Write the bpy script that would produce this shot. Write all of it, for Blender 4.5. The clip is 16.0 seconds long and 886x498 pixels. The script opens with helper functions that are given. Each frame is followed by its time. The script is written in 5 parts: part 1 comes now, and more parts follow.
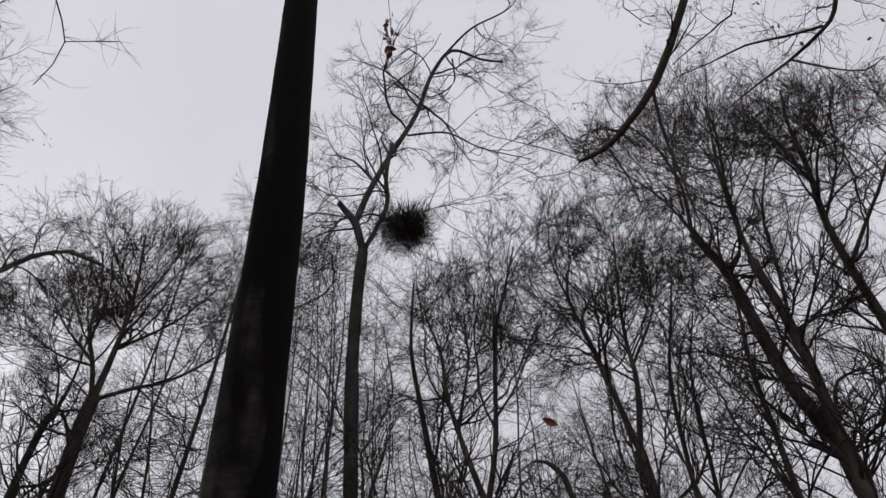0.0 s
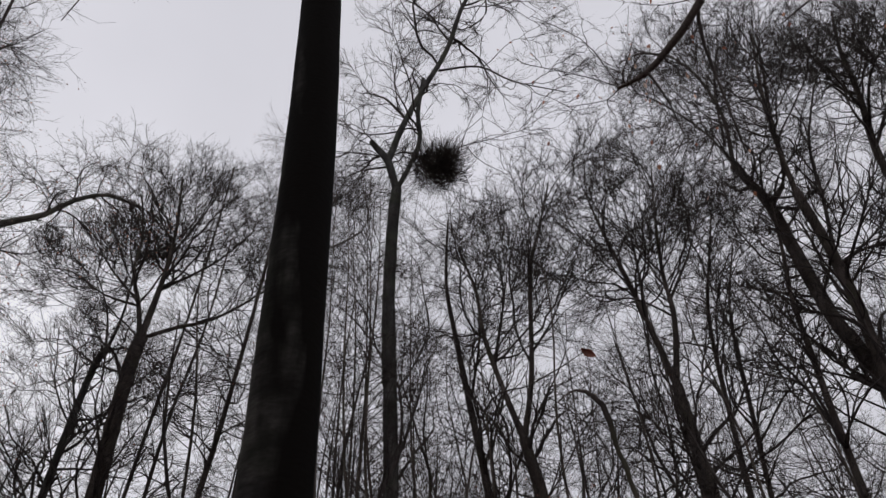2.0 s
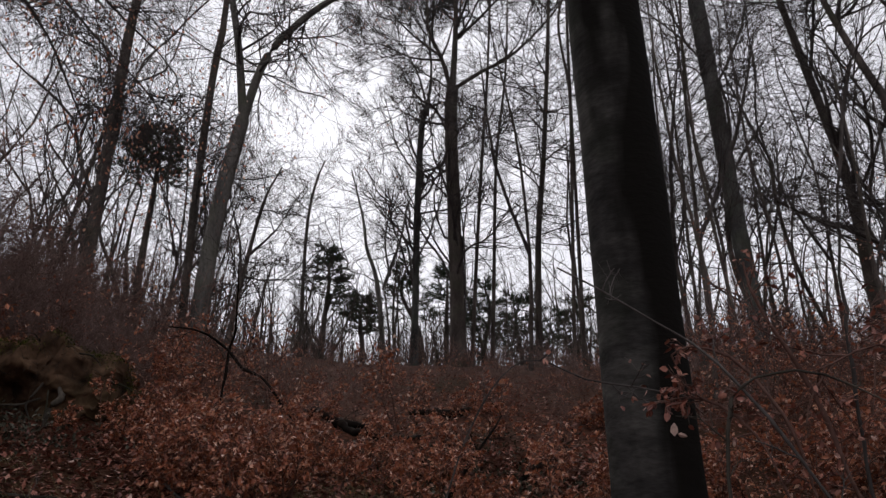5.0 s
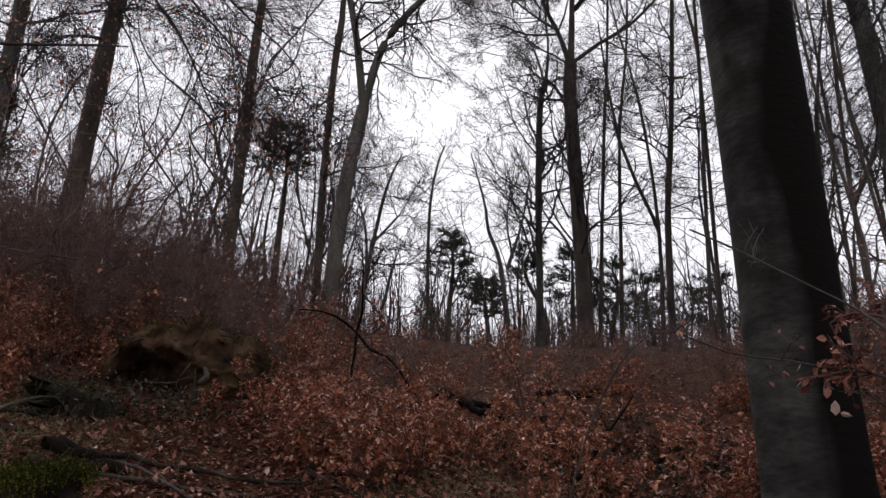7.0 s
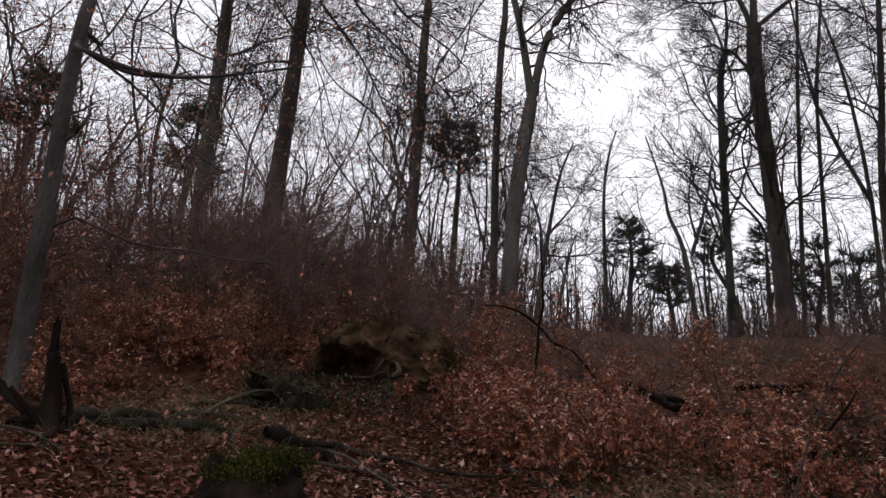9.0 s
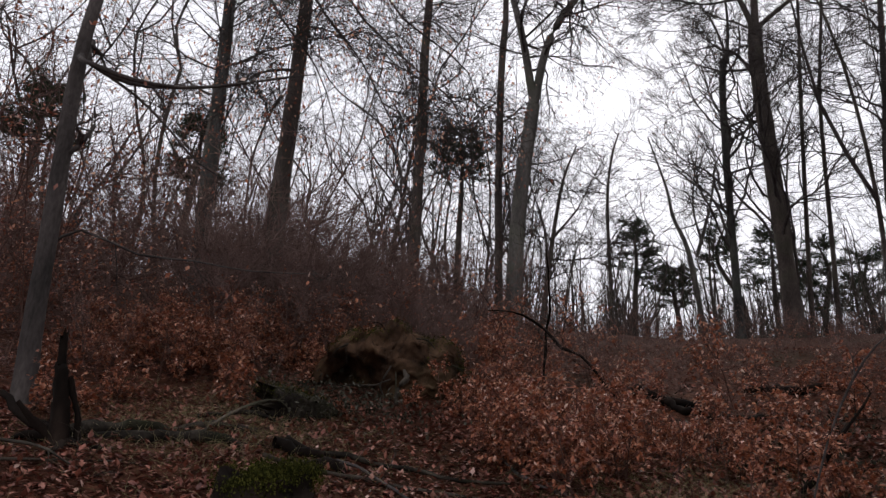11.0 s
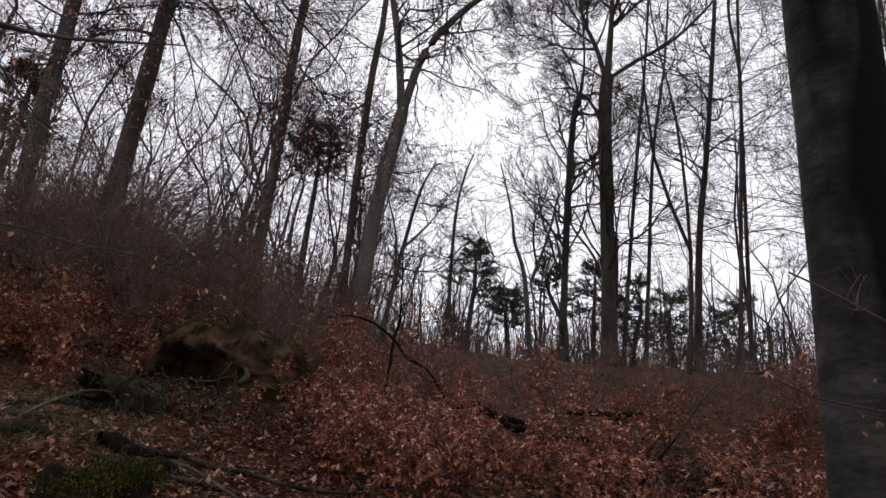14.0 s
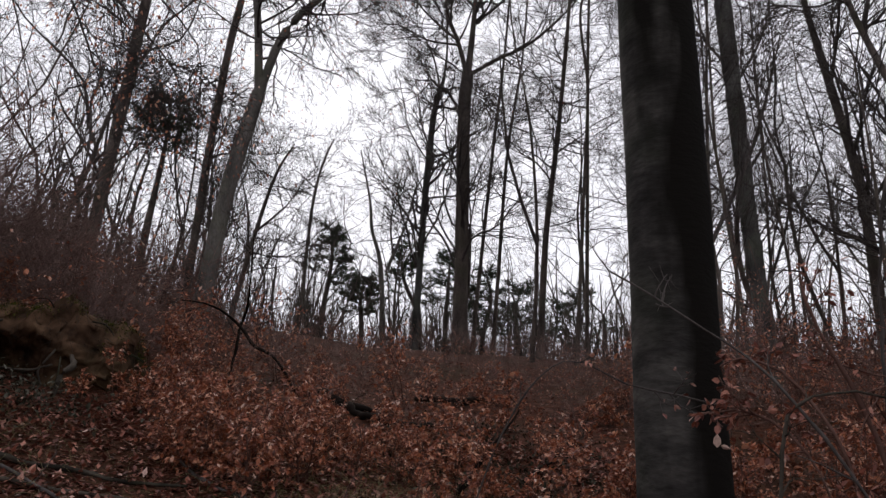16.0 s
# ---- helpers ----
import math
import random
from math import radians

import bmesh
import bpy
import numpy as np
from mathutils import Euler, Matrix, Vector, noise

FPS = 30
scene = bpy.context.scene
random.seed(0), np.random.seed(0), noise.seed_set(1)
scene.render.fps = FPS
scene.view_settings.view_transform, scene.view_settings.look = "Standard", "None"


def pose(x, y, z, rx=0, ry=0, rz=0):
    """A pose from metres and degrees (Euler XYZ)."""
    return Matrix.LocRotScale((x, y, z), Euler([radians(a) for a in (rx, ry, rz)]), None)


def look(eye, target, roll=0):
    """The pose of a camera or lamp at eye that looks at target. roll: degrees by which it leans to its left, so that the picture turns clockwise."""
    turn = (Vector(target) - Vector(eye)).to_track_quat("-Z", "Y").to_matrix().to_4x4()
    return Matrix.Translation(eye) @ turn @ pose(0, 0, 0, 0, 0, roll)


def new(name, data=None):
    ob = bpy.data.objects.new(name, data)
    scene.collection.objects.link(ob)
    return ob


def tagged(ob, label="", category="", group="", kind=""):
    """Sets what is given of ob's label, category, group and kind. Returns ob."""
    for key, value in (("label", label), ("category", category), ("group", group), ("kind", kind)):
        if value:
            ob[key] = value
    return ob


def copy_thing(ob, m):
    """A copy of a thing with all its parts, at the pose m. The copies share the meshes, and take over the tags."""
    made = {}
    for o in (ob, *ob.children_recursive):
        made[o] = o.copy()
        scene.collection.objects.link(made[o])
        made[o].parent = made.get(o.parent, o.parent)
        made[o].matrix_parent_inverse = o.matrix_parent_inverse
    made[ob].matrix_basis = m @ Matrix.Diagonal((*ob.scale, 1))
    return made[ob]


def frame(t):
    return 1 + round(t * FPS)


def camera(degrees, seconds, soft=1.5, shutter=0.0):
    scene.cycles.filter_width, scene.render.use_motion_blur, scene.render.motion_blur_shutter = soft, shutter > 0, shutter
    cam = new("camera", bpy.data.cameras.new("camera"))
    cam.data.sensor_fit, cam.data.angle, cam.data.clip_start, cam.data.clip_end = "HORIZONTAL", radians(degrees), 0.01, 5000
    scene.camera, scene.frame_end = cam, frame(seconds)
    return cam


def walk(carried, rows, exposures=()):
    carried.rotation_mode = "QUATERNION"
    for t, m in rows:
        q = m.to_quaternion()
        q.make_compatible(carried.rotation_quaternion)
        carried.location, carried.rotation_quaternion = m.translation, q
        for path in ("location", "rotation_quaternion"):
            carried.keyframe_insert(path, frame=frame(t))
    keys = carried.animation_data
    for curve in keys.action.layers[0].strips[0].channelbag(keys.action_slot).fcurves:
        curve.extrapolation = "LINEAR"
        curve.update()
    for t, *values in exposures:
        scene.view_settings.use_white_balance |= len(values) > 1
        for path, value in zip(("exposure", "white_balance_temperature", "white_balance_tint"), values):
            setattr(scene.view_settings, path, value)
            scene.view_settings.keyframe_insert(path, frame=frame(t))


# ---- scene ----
cam = camera(66.6, 16.0, soft=1.4, shutter=0.0)
PATH = [
    (0, (0.094, -0.410, 1.674), (0.819, 0.754, 3.129), -6.0),
    (0.5, (0.098, -0.415, 1.694), (0.827, 0.766, 3.134), -5.8),
    (1, (0.116, -0.399, 1.693), (0.843, 0.801, 3.119), -5.3),
    (1.5, (0.126, -0.365, 1.696), (0.840, 0.866, 3.101), -4.8),
    (2, (0.128, -0.314, 1.686), (0.812, 1.010, 3.019), -3.7),
    (2.5, (0.086, -0.230, 1.613), (0.726, 1.233, 2.817), -0.9),
    (3, (0.038, -0.141, 1.573), (0.509, 1.479, 2.648), 0.9),
    (3.5, (0.072, -0.073, 1.584), (0.375, 1.663, 2.529), 1.1),
    (4, (0.043, -0.043, 1.588), (0.200, 1.766, 2.427), 0.8),
    (4.5, (-0.000, -0.000, 1.600), (-0.000, 1.859, 2.338), 0.7),
    (4.7, (0.029, 0.006, 1.602), (-0.014, 1.881, 2.299), 0.2),
    (6.8, (0.081, 0.202, 1.576), (-0.307, 2.064, 2.197), 0.7),
    (7, (0.061, 0.200, 1.582), (-0.393, 2.045, 2.205), 1.1),
    (7.5, (0.033, 0.201, 1.583), (-0.575, 2.004, 2.198), 1.2),
    (8, (0.007, 0.199, 1.589), (-0.776, 1.940, 2.183), 2.0),
    (8.5, (-0.015, 0.159, 1.580), (-0.904, 1.854, 2.160), 3.0),
    (8.7, (-0.013, 0.193, 1.587), (-0.934, 1.870, 2.169), 3.1),
    (11, (-0.050, 0.202, 1.619), (-0.987, 1.863, 2.219), 2.0),
    (11.5, (-0.020, 0.205, 1.606), (-0.939, 1.869, 2.230), 2.2),
    (12, (0.007, 0.159, 1.588), (-0.873, 1.837, 2.229), 3.2),
    (12.5, (-0.023, 0.110, 1.619), (-0.894, 1.793, 2.259), 4.8),
    (13, (-0.058, 0.085, 1.644), (-0.798, 1.815, 2.322), 4.4),
    (13.5, (-0.268, 0.087, 1.641), (-0.781, 1.915, 2.267), 4.6),
    (14, (-0.273, 0.100, 1.653), (-0.774, 1.928, 2.289), 4.8),
    (14.5, (-0.206, 0.099, 1.651), (-0.608, 1.961, 2.259), 4.7),
    (15, (-0.176, 0.103, 1.648), (-0.456, 1.987, 2.260), 3.4),
    (15.5, (-0.099, -0.036, 1.629), (-0.277, 1.852, 2.264), 3.3),
    (16, (-0.202, 0.061, 1.658), (-0.290, 1.958, 2.286), 2.9),
]

walk(cam, [(t, look(eye, target, roll)) for t, eye, target, roll in PATH],
     exposures=[(0.0, -0.27), (2.0, -0.27), (3.0, -0.2), (4.0, -0.06), (4.7, 0.14), (7.0, 0.46), (16.0, 0.46)])

# ---- light: thick overcast, brightest low over the ridge ----
SUN_AZ, SUN_EL = 13.0, 30.0
world = bpy.data.worlds.new("overcast_sky")
scene.world = world
world.use_nodes = True
wn, wl = world.node_tree.nodes, world.node_tree.links
sky = wn.new("ShaderNodeTexSky")
sky.sky_type, sky.sun_disc = "NISHITA", False
sky.sun_elevation, sky.sun_rotation = radians(SUN_EL), radians(-SUN_AZ)
sky.air_density, sky.dust_density = 1.0, 6.0
grey = wn.new("ShaderNodeHueSaturation")
grey.inputs["Saturation"].default_value = 0.12
wl.new(sky.outputs[0], grey.inputs["Color"])
clouds = wn.new("ShaderNodeTexNoise")
clouds.inputs["Scale"].default_value, clouds.inputs["Detail"].default_value = 2.2, 4
ramp = wn.new("ShaderNodeMapRange")
ramp.inputs["To Min"].default_value, ramp.inputs["To Max"].default_value = 0.86, 1.14
wl.new(clouds.outputs[0], ramp.inputs["Value"])
tint = wn.new("ShaderNodeMix")
tint.data_type = "RGBA"
tint.inputs[0].default_value = 0.98
tint.inputs[7].default_value = (6.6, 6.55, 7.15, 1)
wl.new(grey.outputs[0], tint.inputs[6])
scaled = wn.new("ShaderNodeVectorMath")
scaled.operation = "SCALE"
wl.new(tint.outputs[2], scaled.inputs[0])
wl.new(ramp.outputs[0], scaled.inputs["Scale"])
wl.new(scaled.outputs[0], wn["Background"].inputs["Color"])
wn["Background"].inputs["Strength"].default_value = 0.12
sun = new("sun", bpy.data.lights.new("sun", "SUN"))
sun.data.energy, sun.data.angle, sun.data.color = 0.85, radians(25), (1, 0.97, 0.93)
sun.matrix_world = look((-40 * math.sin(radians(SUN_AZ)), 40 * math.cos(radians(SUN_AZ)), 40 * math.tan(radians(SUN_EL))), (0, 0, 0))


# ---- materials ----
def material(name, rough=0.9, metal=0.0):
    m = bpy.data.materials.new(name)
    m.use_nodes = True
    n, l = m.node_tree.nodes, m.node_tree.links
    b = n["Principled BSDF"]
    b.inputs["Roughness"].default_value, b.inputs["Metallic"].default_value = rough, metal
    b.inputs["Specular IOR Level"].default_value = 0.06
    return m, n, l, b


def ramp_node(n, stops):
    r = n.new("ShaderNodeValToRGB")
    r.color_ramp.elements[0].position, r.color_ramp.elements[0].color = stops[0][0], (*stops[0][1], 1)
    r.color_ramp.elements[1].position, r.color_ramp.elements[1].color = stops[-1][0], (*stops[-1][1], 1)
    for p, c in stops[1:-1]:
        r.color_ramp.elements.new(p).color = (*c, 1)
    return r


def noise_node(n, l, scale, detail=5, stretch=(1, 1, 1)):
    co, mp, t = n.new("ShaderNodeTexCoord"), n.new("ShaderNodeMapping"), n.new("ShaderNodeTexNoise")
    mp.inputs["Scale"].default_value = stretch
    t.inputs["Scale"].default_value, t.inputs["Detail"].default_value = scale, detail
    l.new(co.outputs["Object"], mp.inputs[0])
    l.new(mp.outputs[0], t.inputs["Vector"])
    return t


def bark(name, dark, mid, pale, algae=None, stretch=(1, 1, 0.35), bump=0.5, fine=40):
    """Bark: blotches, fine grain, bands of lichen or algae, relief."""
    m, n, l, b = material(name, 0.92)
    big, small = noise_node(n, l, 3.2, 6, stretch), noise_node(n, l, fine, 4, stretch)
    r = ramp_node(n, [(0.3, dark), (0.5, mid), (0.72, pale)])
    l.new(big.outputs[0], r.inputs[0])
    mix = n.new("ShaderNodeMix")
    mix.data_type, mix.blend_type = "RGBA", "MULTIPLY"
    mix.inputs[0].default_value = 0.7
    r2 = ramp_node(n, [(0.3, (0.45, 0.45, 0.45)), (0.7, (1.1, 1.1, 1.1))])
    l.new(small.outputs[0], r2.inputs[0])
    l.new(r.outputs[0], mix.inputs[6])
    l.new(r2.outputs[0], mix.inputs[7])
    last = mix.outputs[2]
    if algae:
        spots = noise_node(n, l, 1.3, 3)
        cut = ramp_node(n, [(0.5, (0, 0, 0)), (0.68, (0.6, 0.6, 0.6))])
        l.new(spots.outputs[0], cut.inputs[0])
        mix2 = n.new("ShaderNodeMix")
        mix2.data_type = "RGBA"
        mix2.inputs[7].default_value = (*algae, 1)
        l.new(cut.outputs[0], mix2.inputs[0])
        l.new(last, mix2.inputs[6])
        last = mix2.outputs[2]
    l.new(last, b.inputs["Base Color"])
    bp = n.new("ShaderNodeBump")
    bp.inputs["Strength"].default_value, bp.inputs["Distance"].default_value = bump, 0.012
    l.new(small.outputs[0], bp.inputs["Height"])
    l.new(bp.outputs[0], b.inputs["Normal"])
    return m


def island_mix(name, stops, rough=0.8, sheen=0.0, through_light=0.0):
    """Leaves and the like: each piece takes its own colour from a ramp, with fine mottling."""
    m, n, l, b = material(name, rough)
    b.inputs["Specular IOR Level"].default_value = sheen
    g = n.new("ShaderNodeNewGeometry")
    r = ramp_node(n, stops)
    l.new(g.outputs["Random Per Island"], r.inputs[0])
    t = noise_node(n, l, 60, 3)
    r2 = ramp_node(n, [(0.3, (0.65, 0.65, 0.65)), (0.7, (1.1, 1.1, 1.1))])
    l.new(t.outputs[0], r2.inputs[0])
    mix = n.new("ShaderNodeMix")
    mix.data_type, mix.blend_type = "RGBA", "MULTIPLY"
    mix.inputs[0].default_value = 0.8
    l.new(r.outputs[0], mix.inputs[6])
    l.new(r2.outputs[0], mix.inputs[7])
    l.new(mix.outputs[2], b.inputs["Base Color"])
    if through_light:
        tr, add = n.new("ShaderNodeBsdfTranslucent"), n.new("ShaderNodeMixShader")
        l.new(mix.outputs[2], tr.inputs[0])
        add.inputs[0].default_value = through_light
        l.new(b.outputs[0], add.inputs[1])
        l.new(tr.outputs[0], add.inputs[2])
        l.new(add.outputs[0], n["Material Output"].inputs[0])
    return m


BEECH = bark("beech_bark", (0.035, 0.034, 0.032), (0.07, 0.068, 0.064), (0.13, 0.127, 0.118), (0.075, 0.085, 0.055))
DARK = bark("dark_bark", (0.047, 0.039, 0.035), (0.09, 0.073, 0.064), (0.155, 0.13, 0.116), (0.06, 0.062, 0.04))
PALE = bark("pale_bark", (0.07, 0.065, 0.06), (0.12, 0.11, 0.10), (0.19, 0.175, 0.155), (0.11, 0.115, 0.08))


def streak_and_shade(m):
    """A dark streak with a ragged edge down one side of the trunk, and shade painted in higher up."""
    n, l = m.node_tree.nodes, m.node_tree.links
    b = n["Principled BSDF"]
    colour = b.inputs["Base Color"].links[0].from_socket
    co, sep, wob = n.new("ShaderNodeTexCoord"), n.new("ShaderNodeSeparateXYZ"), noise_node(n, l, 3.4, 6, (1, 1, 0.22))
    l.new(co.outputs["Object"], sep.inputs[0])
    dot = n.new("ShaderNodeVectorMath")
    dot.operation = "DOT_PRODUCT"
    # the z term spreads the dark colour upward: shade painted into the upper bark
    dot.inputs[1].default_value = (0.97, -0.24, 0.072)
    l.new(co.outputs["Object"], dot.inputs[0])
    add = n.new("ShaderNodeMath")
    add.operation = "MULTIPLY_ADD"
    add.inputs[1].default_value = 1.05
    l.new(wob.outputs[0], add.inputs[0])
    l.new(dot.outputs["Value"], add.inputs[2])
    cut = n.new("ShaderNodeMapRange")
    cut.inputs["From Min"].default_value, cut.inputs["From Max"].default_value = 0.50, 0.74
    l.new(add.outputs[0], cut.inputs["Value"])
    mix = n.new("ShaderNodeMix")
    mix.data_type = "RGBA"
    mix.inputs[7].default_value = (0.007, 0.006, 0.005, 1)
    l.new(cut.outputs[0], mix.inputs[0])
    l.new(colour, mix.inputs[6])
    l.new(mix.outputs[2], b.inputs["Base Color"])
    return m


SHADED_BEECH = streak_and_shade(bark("shaded_beech_bark", (0.019, 0.018, 0.017), (0.041, 0.038, 0.035), (0.085, 0.080, 0.072), (0.034, 0.037, 0.026), (0.7, 0.7, 1.7), 0.6, 20))
TWIG = bark("twig_bark", (0.038, 0.033, 0.031), (0.07, 0.06, 0.056), (0.12, 0.104, 0.096), bump=0.1)
SHOOT = bark("red_brown_shoots", (0.06, 0.030, 0.024), (0.11, 0.060, 0.048), (0.17, 0.105, 0.088), bump=0.1)
BRUSH = bark("grey_brown_shoots", (0.105, 0.066, 0.056), (0.175, 0.112, 0.096), (0.26, 0.185, 0.16), bump=0.1)
FALLEN = bark("fallen_wood", (0.03, 0.024, 0.019), (0.065, 0.052, 0.041), (0.13, 0.108, 0.085), (0.05, 0.052, 0.03), (1, 1, 1), 0.8, 24)
ROTTEN = bark("rotten_wood", (0.005, 0.004, 0.003), (0.013, 0.009, 0.007), (0.036, 0.025, 0.019), bump=0.9, fine=18)
LOG = bark("mossy_dead_wood", (0.007, 0.006, 0.005), (0.022, 0.018, 0.014), (0.075, 0.064, 0.050), (0.020, 0.022, 0.009), (1, 1, 1), 1.0, 26)
ROOT = bark("bare_root", (0.022, 0.018, 0.015), (0.055, 0.046, 0.037), (0.12, 0.10, 0.082), None, (1, 1, 0.4), 0.5, 30)
EARTH = bark("root_earth", (0.020, 0.012, 0.008), (0.070, 0.040, 0.024), (0.14, 0.085, 0.050), (0.028, 0.028, 0.012), (1, 1, 1), 1.0, 14)
COPPER = island_mix("copper_leaves", [(0.0, (0.10, 0.026, 0.013)), (0.35, (0.23, 0.062, 0.028)), (0.68, (0.38, 0.125, 0.056)), (0.88, (0.56, 0.27, 0.16)), (1.0, (0.70, 0.50, 0.40))], 0.42, 0.5, 0.25)
LITTER = island_mix("fallen_leaves", [(0.0, (0.065, 0.019, 0.013)), (0.3, (0.145, 0.043, 0.028)), (0.65, (0.25, 0.083, 0.052)), (0.92, (0.33, 0.14, 0.096)), (1.0, (0.50, 0.34, 0.28))], 0.5, 0.35)
MOSS = island_mix("moss", [(0.0, (0.012, 0.014, 0.004)), (0.6, (0.036, 0.038, 0.010)), (1.0, (0.11, 0.108, 0.024))], 1.0)
NEEDLE = island_mix("pine_needles", [(0.0, (0.03, 0.04, 0.026)), (0.6, (0.055, 0.07, 0.045)), (1.0, (0.09, 0.10, 0.065))], 0.8)
BRAMBLE = island_mix("bramble_leaves", [(0.0, (0.026, 0.024, 0.017)), (0.6, (0.052, 0.049, 0.036)), (1.0, (0.11, 0.105, 0.085))], 0.7)
BLEACHED = island_mix("bleached_leaf", [(0.0, (0.32, 0.21, 0.17)), (1.0, (0.42, 0.29, 0.24))], 0.6, 0.2)
STRAW = island_mix("dry_grass", [(0.0, (0.13, 0.11, 0.055)), (0.6, (0.22, 0.19, 0.10)), (1.0, (0.32, 0.27, 0.17))], 0.9)


def forest_floor():
    m, n, l, b = material("forest_floor", 0.95)
    a, c, d = noise_node(n, l, 0.5, 5), noise_node(n, l, 9, 6), noise_node(n, l, 70, 3)
    r = ramp_node(n, [(0.25, (0.022, 0.011, 0.007)), (0.5, (0.066, 0.026, 0.016)), (0.75, (0.125, 0.053, 0.031))])
    l.new(c.outputs[0], r.inputs[0])
    r2 = ramp_node(n, [(0.5, (0, 0, 0)), (0.68, (0.7, 0.7, 0.7))])
    l.new(a.outputs[0], r2.inputs[0])
    mix = n.new("ShaderNodeMix")
    mix.data_type = "RGBA"
    mix.inputs[7].default_value = (0.048, 0.031, 0.017, 1)
    l.new(r2.outputs[0], mix.inputs[0])
    l.new(r.outputs[0], mix.inputs[6])
    mul = n.new("ShaderNodeMix")
    mul.data_type, mul.blend_type = "RGBA", "MULTIPLY"
    mul.inputs[0].default_value = 0.9
    r3 = ramp_node(n, [(0.3, (0.4, 0.4, 0.4)), (0.7, (1.2, 1.2, 1.2))])
    l.new(d.outputs[0], r3.inputs[0])
    l.new(mix.outputs[2], mul.inputs[6])
    l.new(r3.outputs[0], mul.inputs[7])
    l.new(mul.outputs[2], b.inputs["Base Color"])
    bp = n.new("ShaderNodeBump")
    bp.inputs["Strength"].default_value, bp.inputs["Distance"].default_value = 1.0, 0.05
    l.new(c.outputs[0], bp.inputs["Height"])
    l.new(bp.outputs[0], b.inputs["Normal"])
    return m


FLOOR = forest_floor()

# ---- mesh helpers ----


def mesh_object(name, verts, faces, mat, parent=None, label="", smooth=True):
    """One mesh object from vertex and face arrays (faces all of one size)."""
    verts, faces = np.asarray(verts, np.float32).reshape(-1, 3), np.asarray(faces, np.int32)
    k = faces.shape[1]
    me = bpy.data.meshes.new(name)
    me.vertices.add(len(verts))
    me.vertices.foreach_set("co", verts.ravel())
    me.loops.add(faces.size)
    me.loops.foreach_set("vertex_index", faces.ravel())
    me.polygons.add(len(faces))
    me.polygons.foreach_set("loop_start", np.arange(0, faces.size, k, dtype=np.int32))
    me.polygons.foreach_set("use_smooth", np.full(len(faces), smooth))
    me.update(calc_edges=True)
    me.materials.append(mat)
    ob = new(name, me)
    if parent is not None:
        ob.parent = parent
    if label:
        tagged(ob, label)
    return ob


def unit(v):
    return v / np.maximum(np.linalg.norm(v, axis=-1, keepdims=True), 1e-9)


def tubes(pts, rad, sides):
    """Vertices and quads of n tubes: pts (n, k, 3), rad (n, k)."""
    n, k = rad.shape
    tan = unit(np.gradient(pts, axis=1))
    ref = np.where(np.abs(tan[..., 2:3]) > 0.9, np.array([1.0, 0, 0]), np.array([0, 0, 1.0]))
    u = unit(np.cross(tan, ref))
    v = np.cross(tan, u)
    a = np.linspace(0, 2 * np.pi, sides, endpoint=False)
    ring = np.cos(a)[None, None, :, None] * u[:, :, None] + np.sin(a)[None, None, :, None] * v[:, :, None]
    verts = pts[:, :, None] + ring * rad[:, :, None, None]
    base = (np.arange(n) * k * sides)[:, None, None] + (np.arange(k - 1) * sides)[None, :, None]
    j = np.arange(sides)
    j2 = (j + 1) % sides
    quads = np.stack([base + j, base + j2, base + sides + j2, base + sides + j], -1)
    return verts.reshape(-1, 3), quads.reshape(-1, 4)


def spikes(pts, rad):
    """Fine tapering twigs that end in a point: pts (n, 2, 3), rad (n, 2)."""
    a, b = pts[:, 0], pts[:, -1]
    tan = unit(b - a)
    u = unit(np.cross(tan, np.array([0.31, 0.83, 0.46])))
    w = np.cross(tan, u)
    r = rad[:, :1]
    v = np.stack([a + u * r, a + (-0.5 * u + 0.866 * w) * r, a + (-0.5 * u - 0.866 * w) * r, b], 1)
    f = np.array([[0, 1, 3], [1, 2, 3], [2, 0, 3]])[None] + (np.arange(len(a)) * 4)[:, None, None]
    return v.reshape(-1, 3), f.reshape(-1, 3)


class Heap:
    """Collects vertices and faces of many pieces that become one mesh."""

    def __init__(self):
        self.v, self.f, self.n = [], [], 0

    def add(self, v, f):
        self.v.append(np.asarray(v).reshape(-1, 3))
        f = np.asarray(f)
        if f.shape[1] == 4:
            f = np.concatenate([f[:, [0, 1, 2]], f[:, [0, 2, 3]]])
        self.f.append(f + self.n)
        self.n += len(self.v[-1])

    def make(self, name, mat, parent=None, label="", smooth=True):
        return mesh_object(name, np.concatenate(self.v), np.concatenate(self.f), mat, parent, label, smooth) if self.v else None


def spline(ctrl, step=0.35):
    """A smooth line through control rows (x, y, z, r)."""
    c = np.asarray(ctrl, float)
    ext = np.concatenate([[2 * c[0] - c[1]], c, [2 * c[-1] - c[-2]]])
    out = []
    for i in range(len(c) - 1):
        p0, p1, p2, p3 = ext[i:i + 4]
        m = max(2, int(np.linalg.norm(p2[:3] - p1[:3]) / step))
        for t in np.arange(m) / m:
            out.append(0.5 * (2 * p1 + (p2 - p0) * t + (2 * p0 - 5 * p1 + 4 * p2 - p3) * t * t + (3 * p1 - p0 - 3 * p2 + p3) * t ** 3))
    out.append(c[-1])
    out = np.array(out)
    out[:, 3] = np.maximum(out[:, 3], 0.004)
    return out


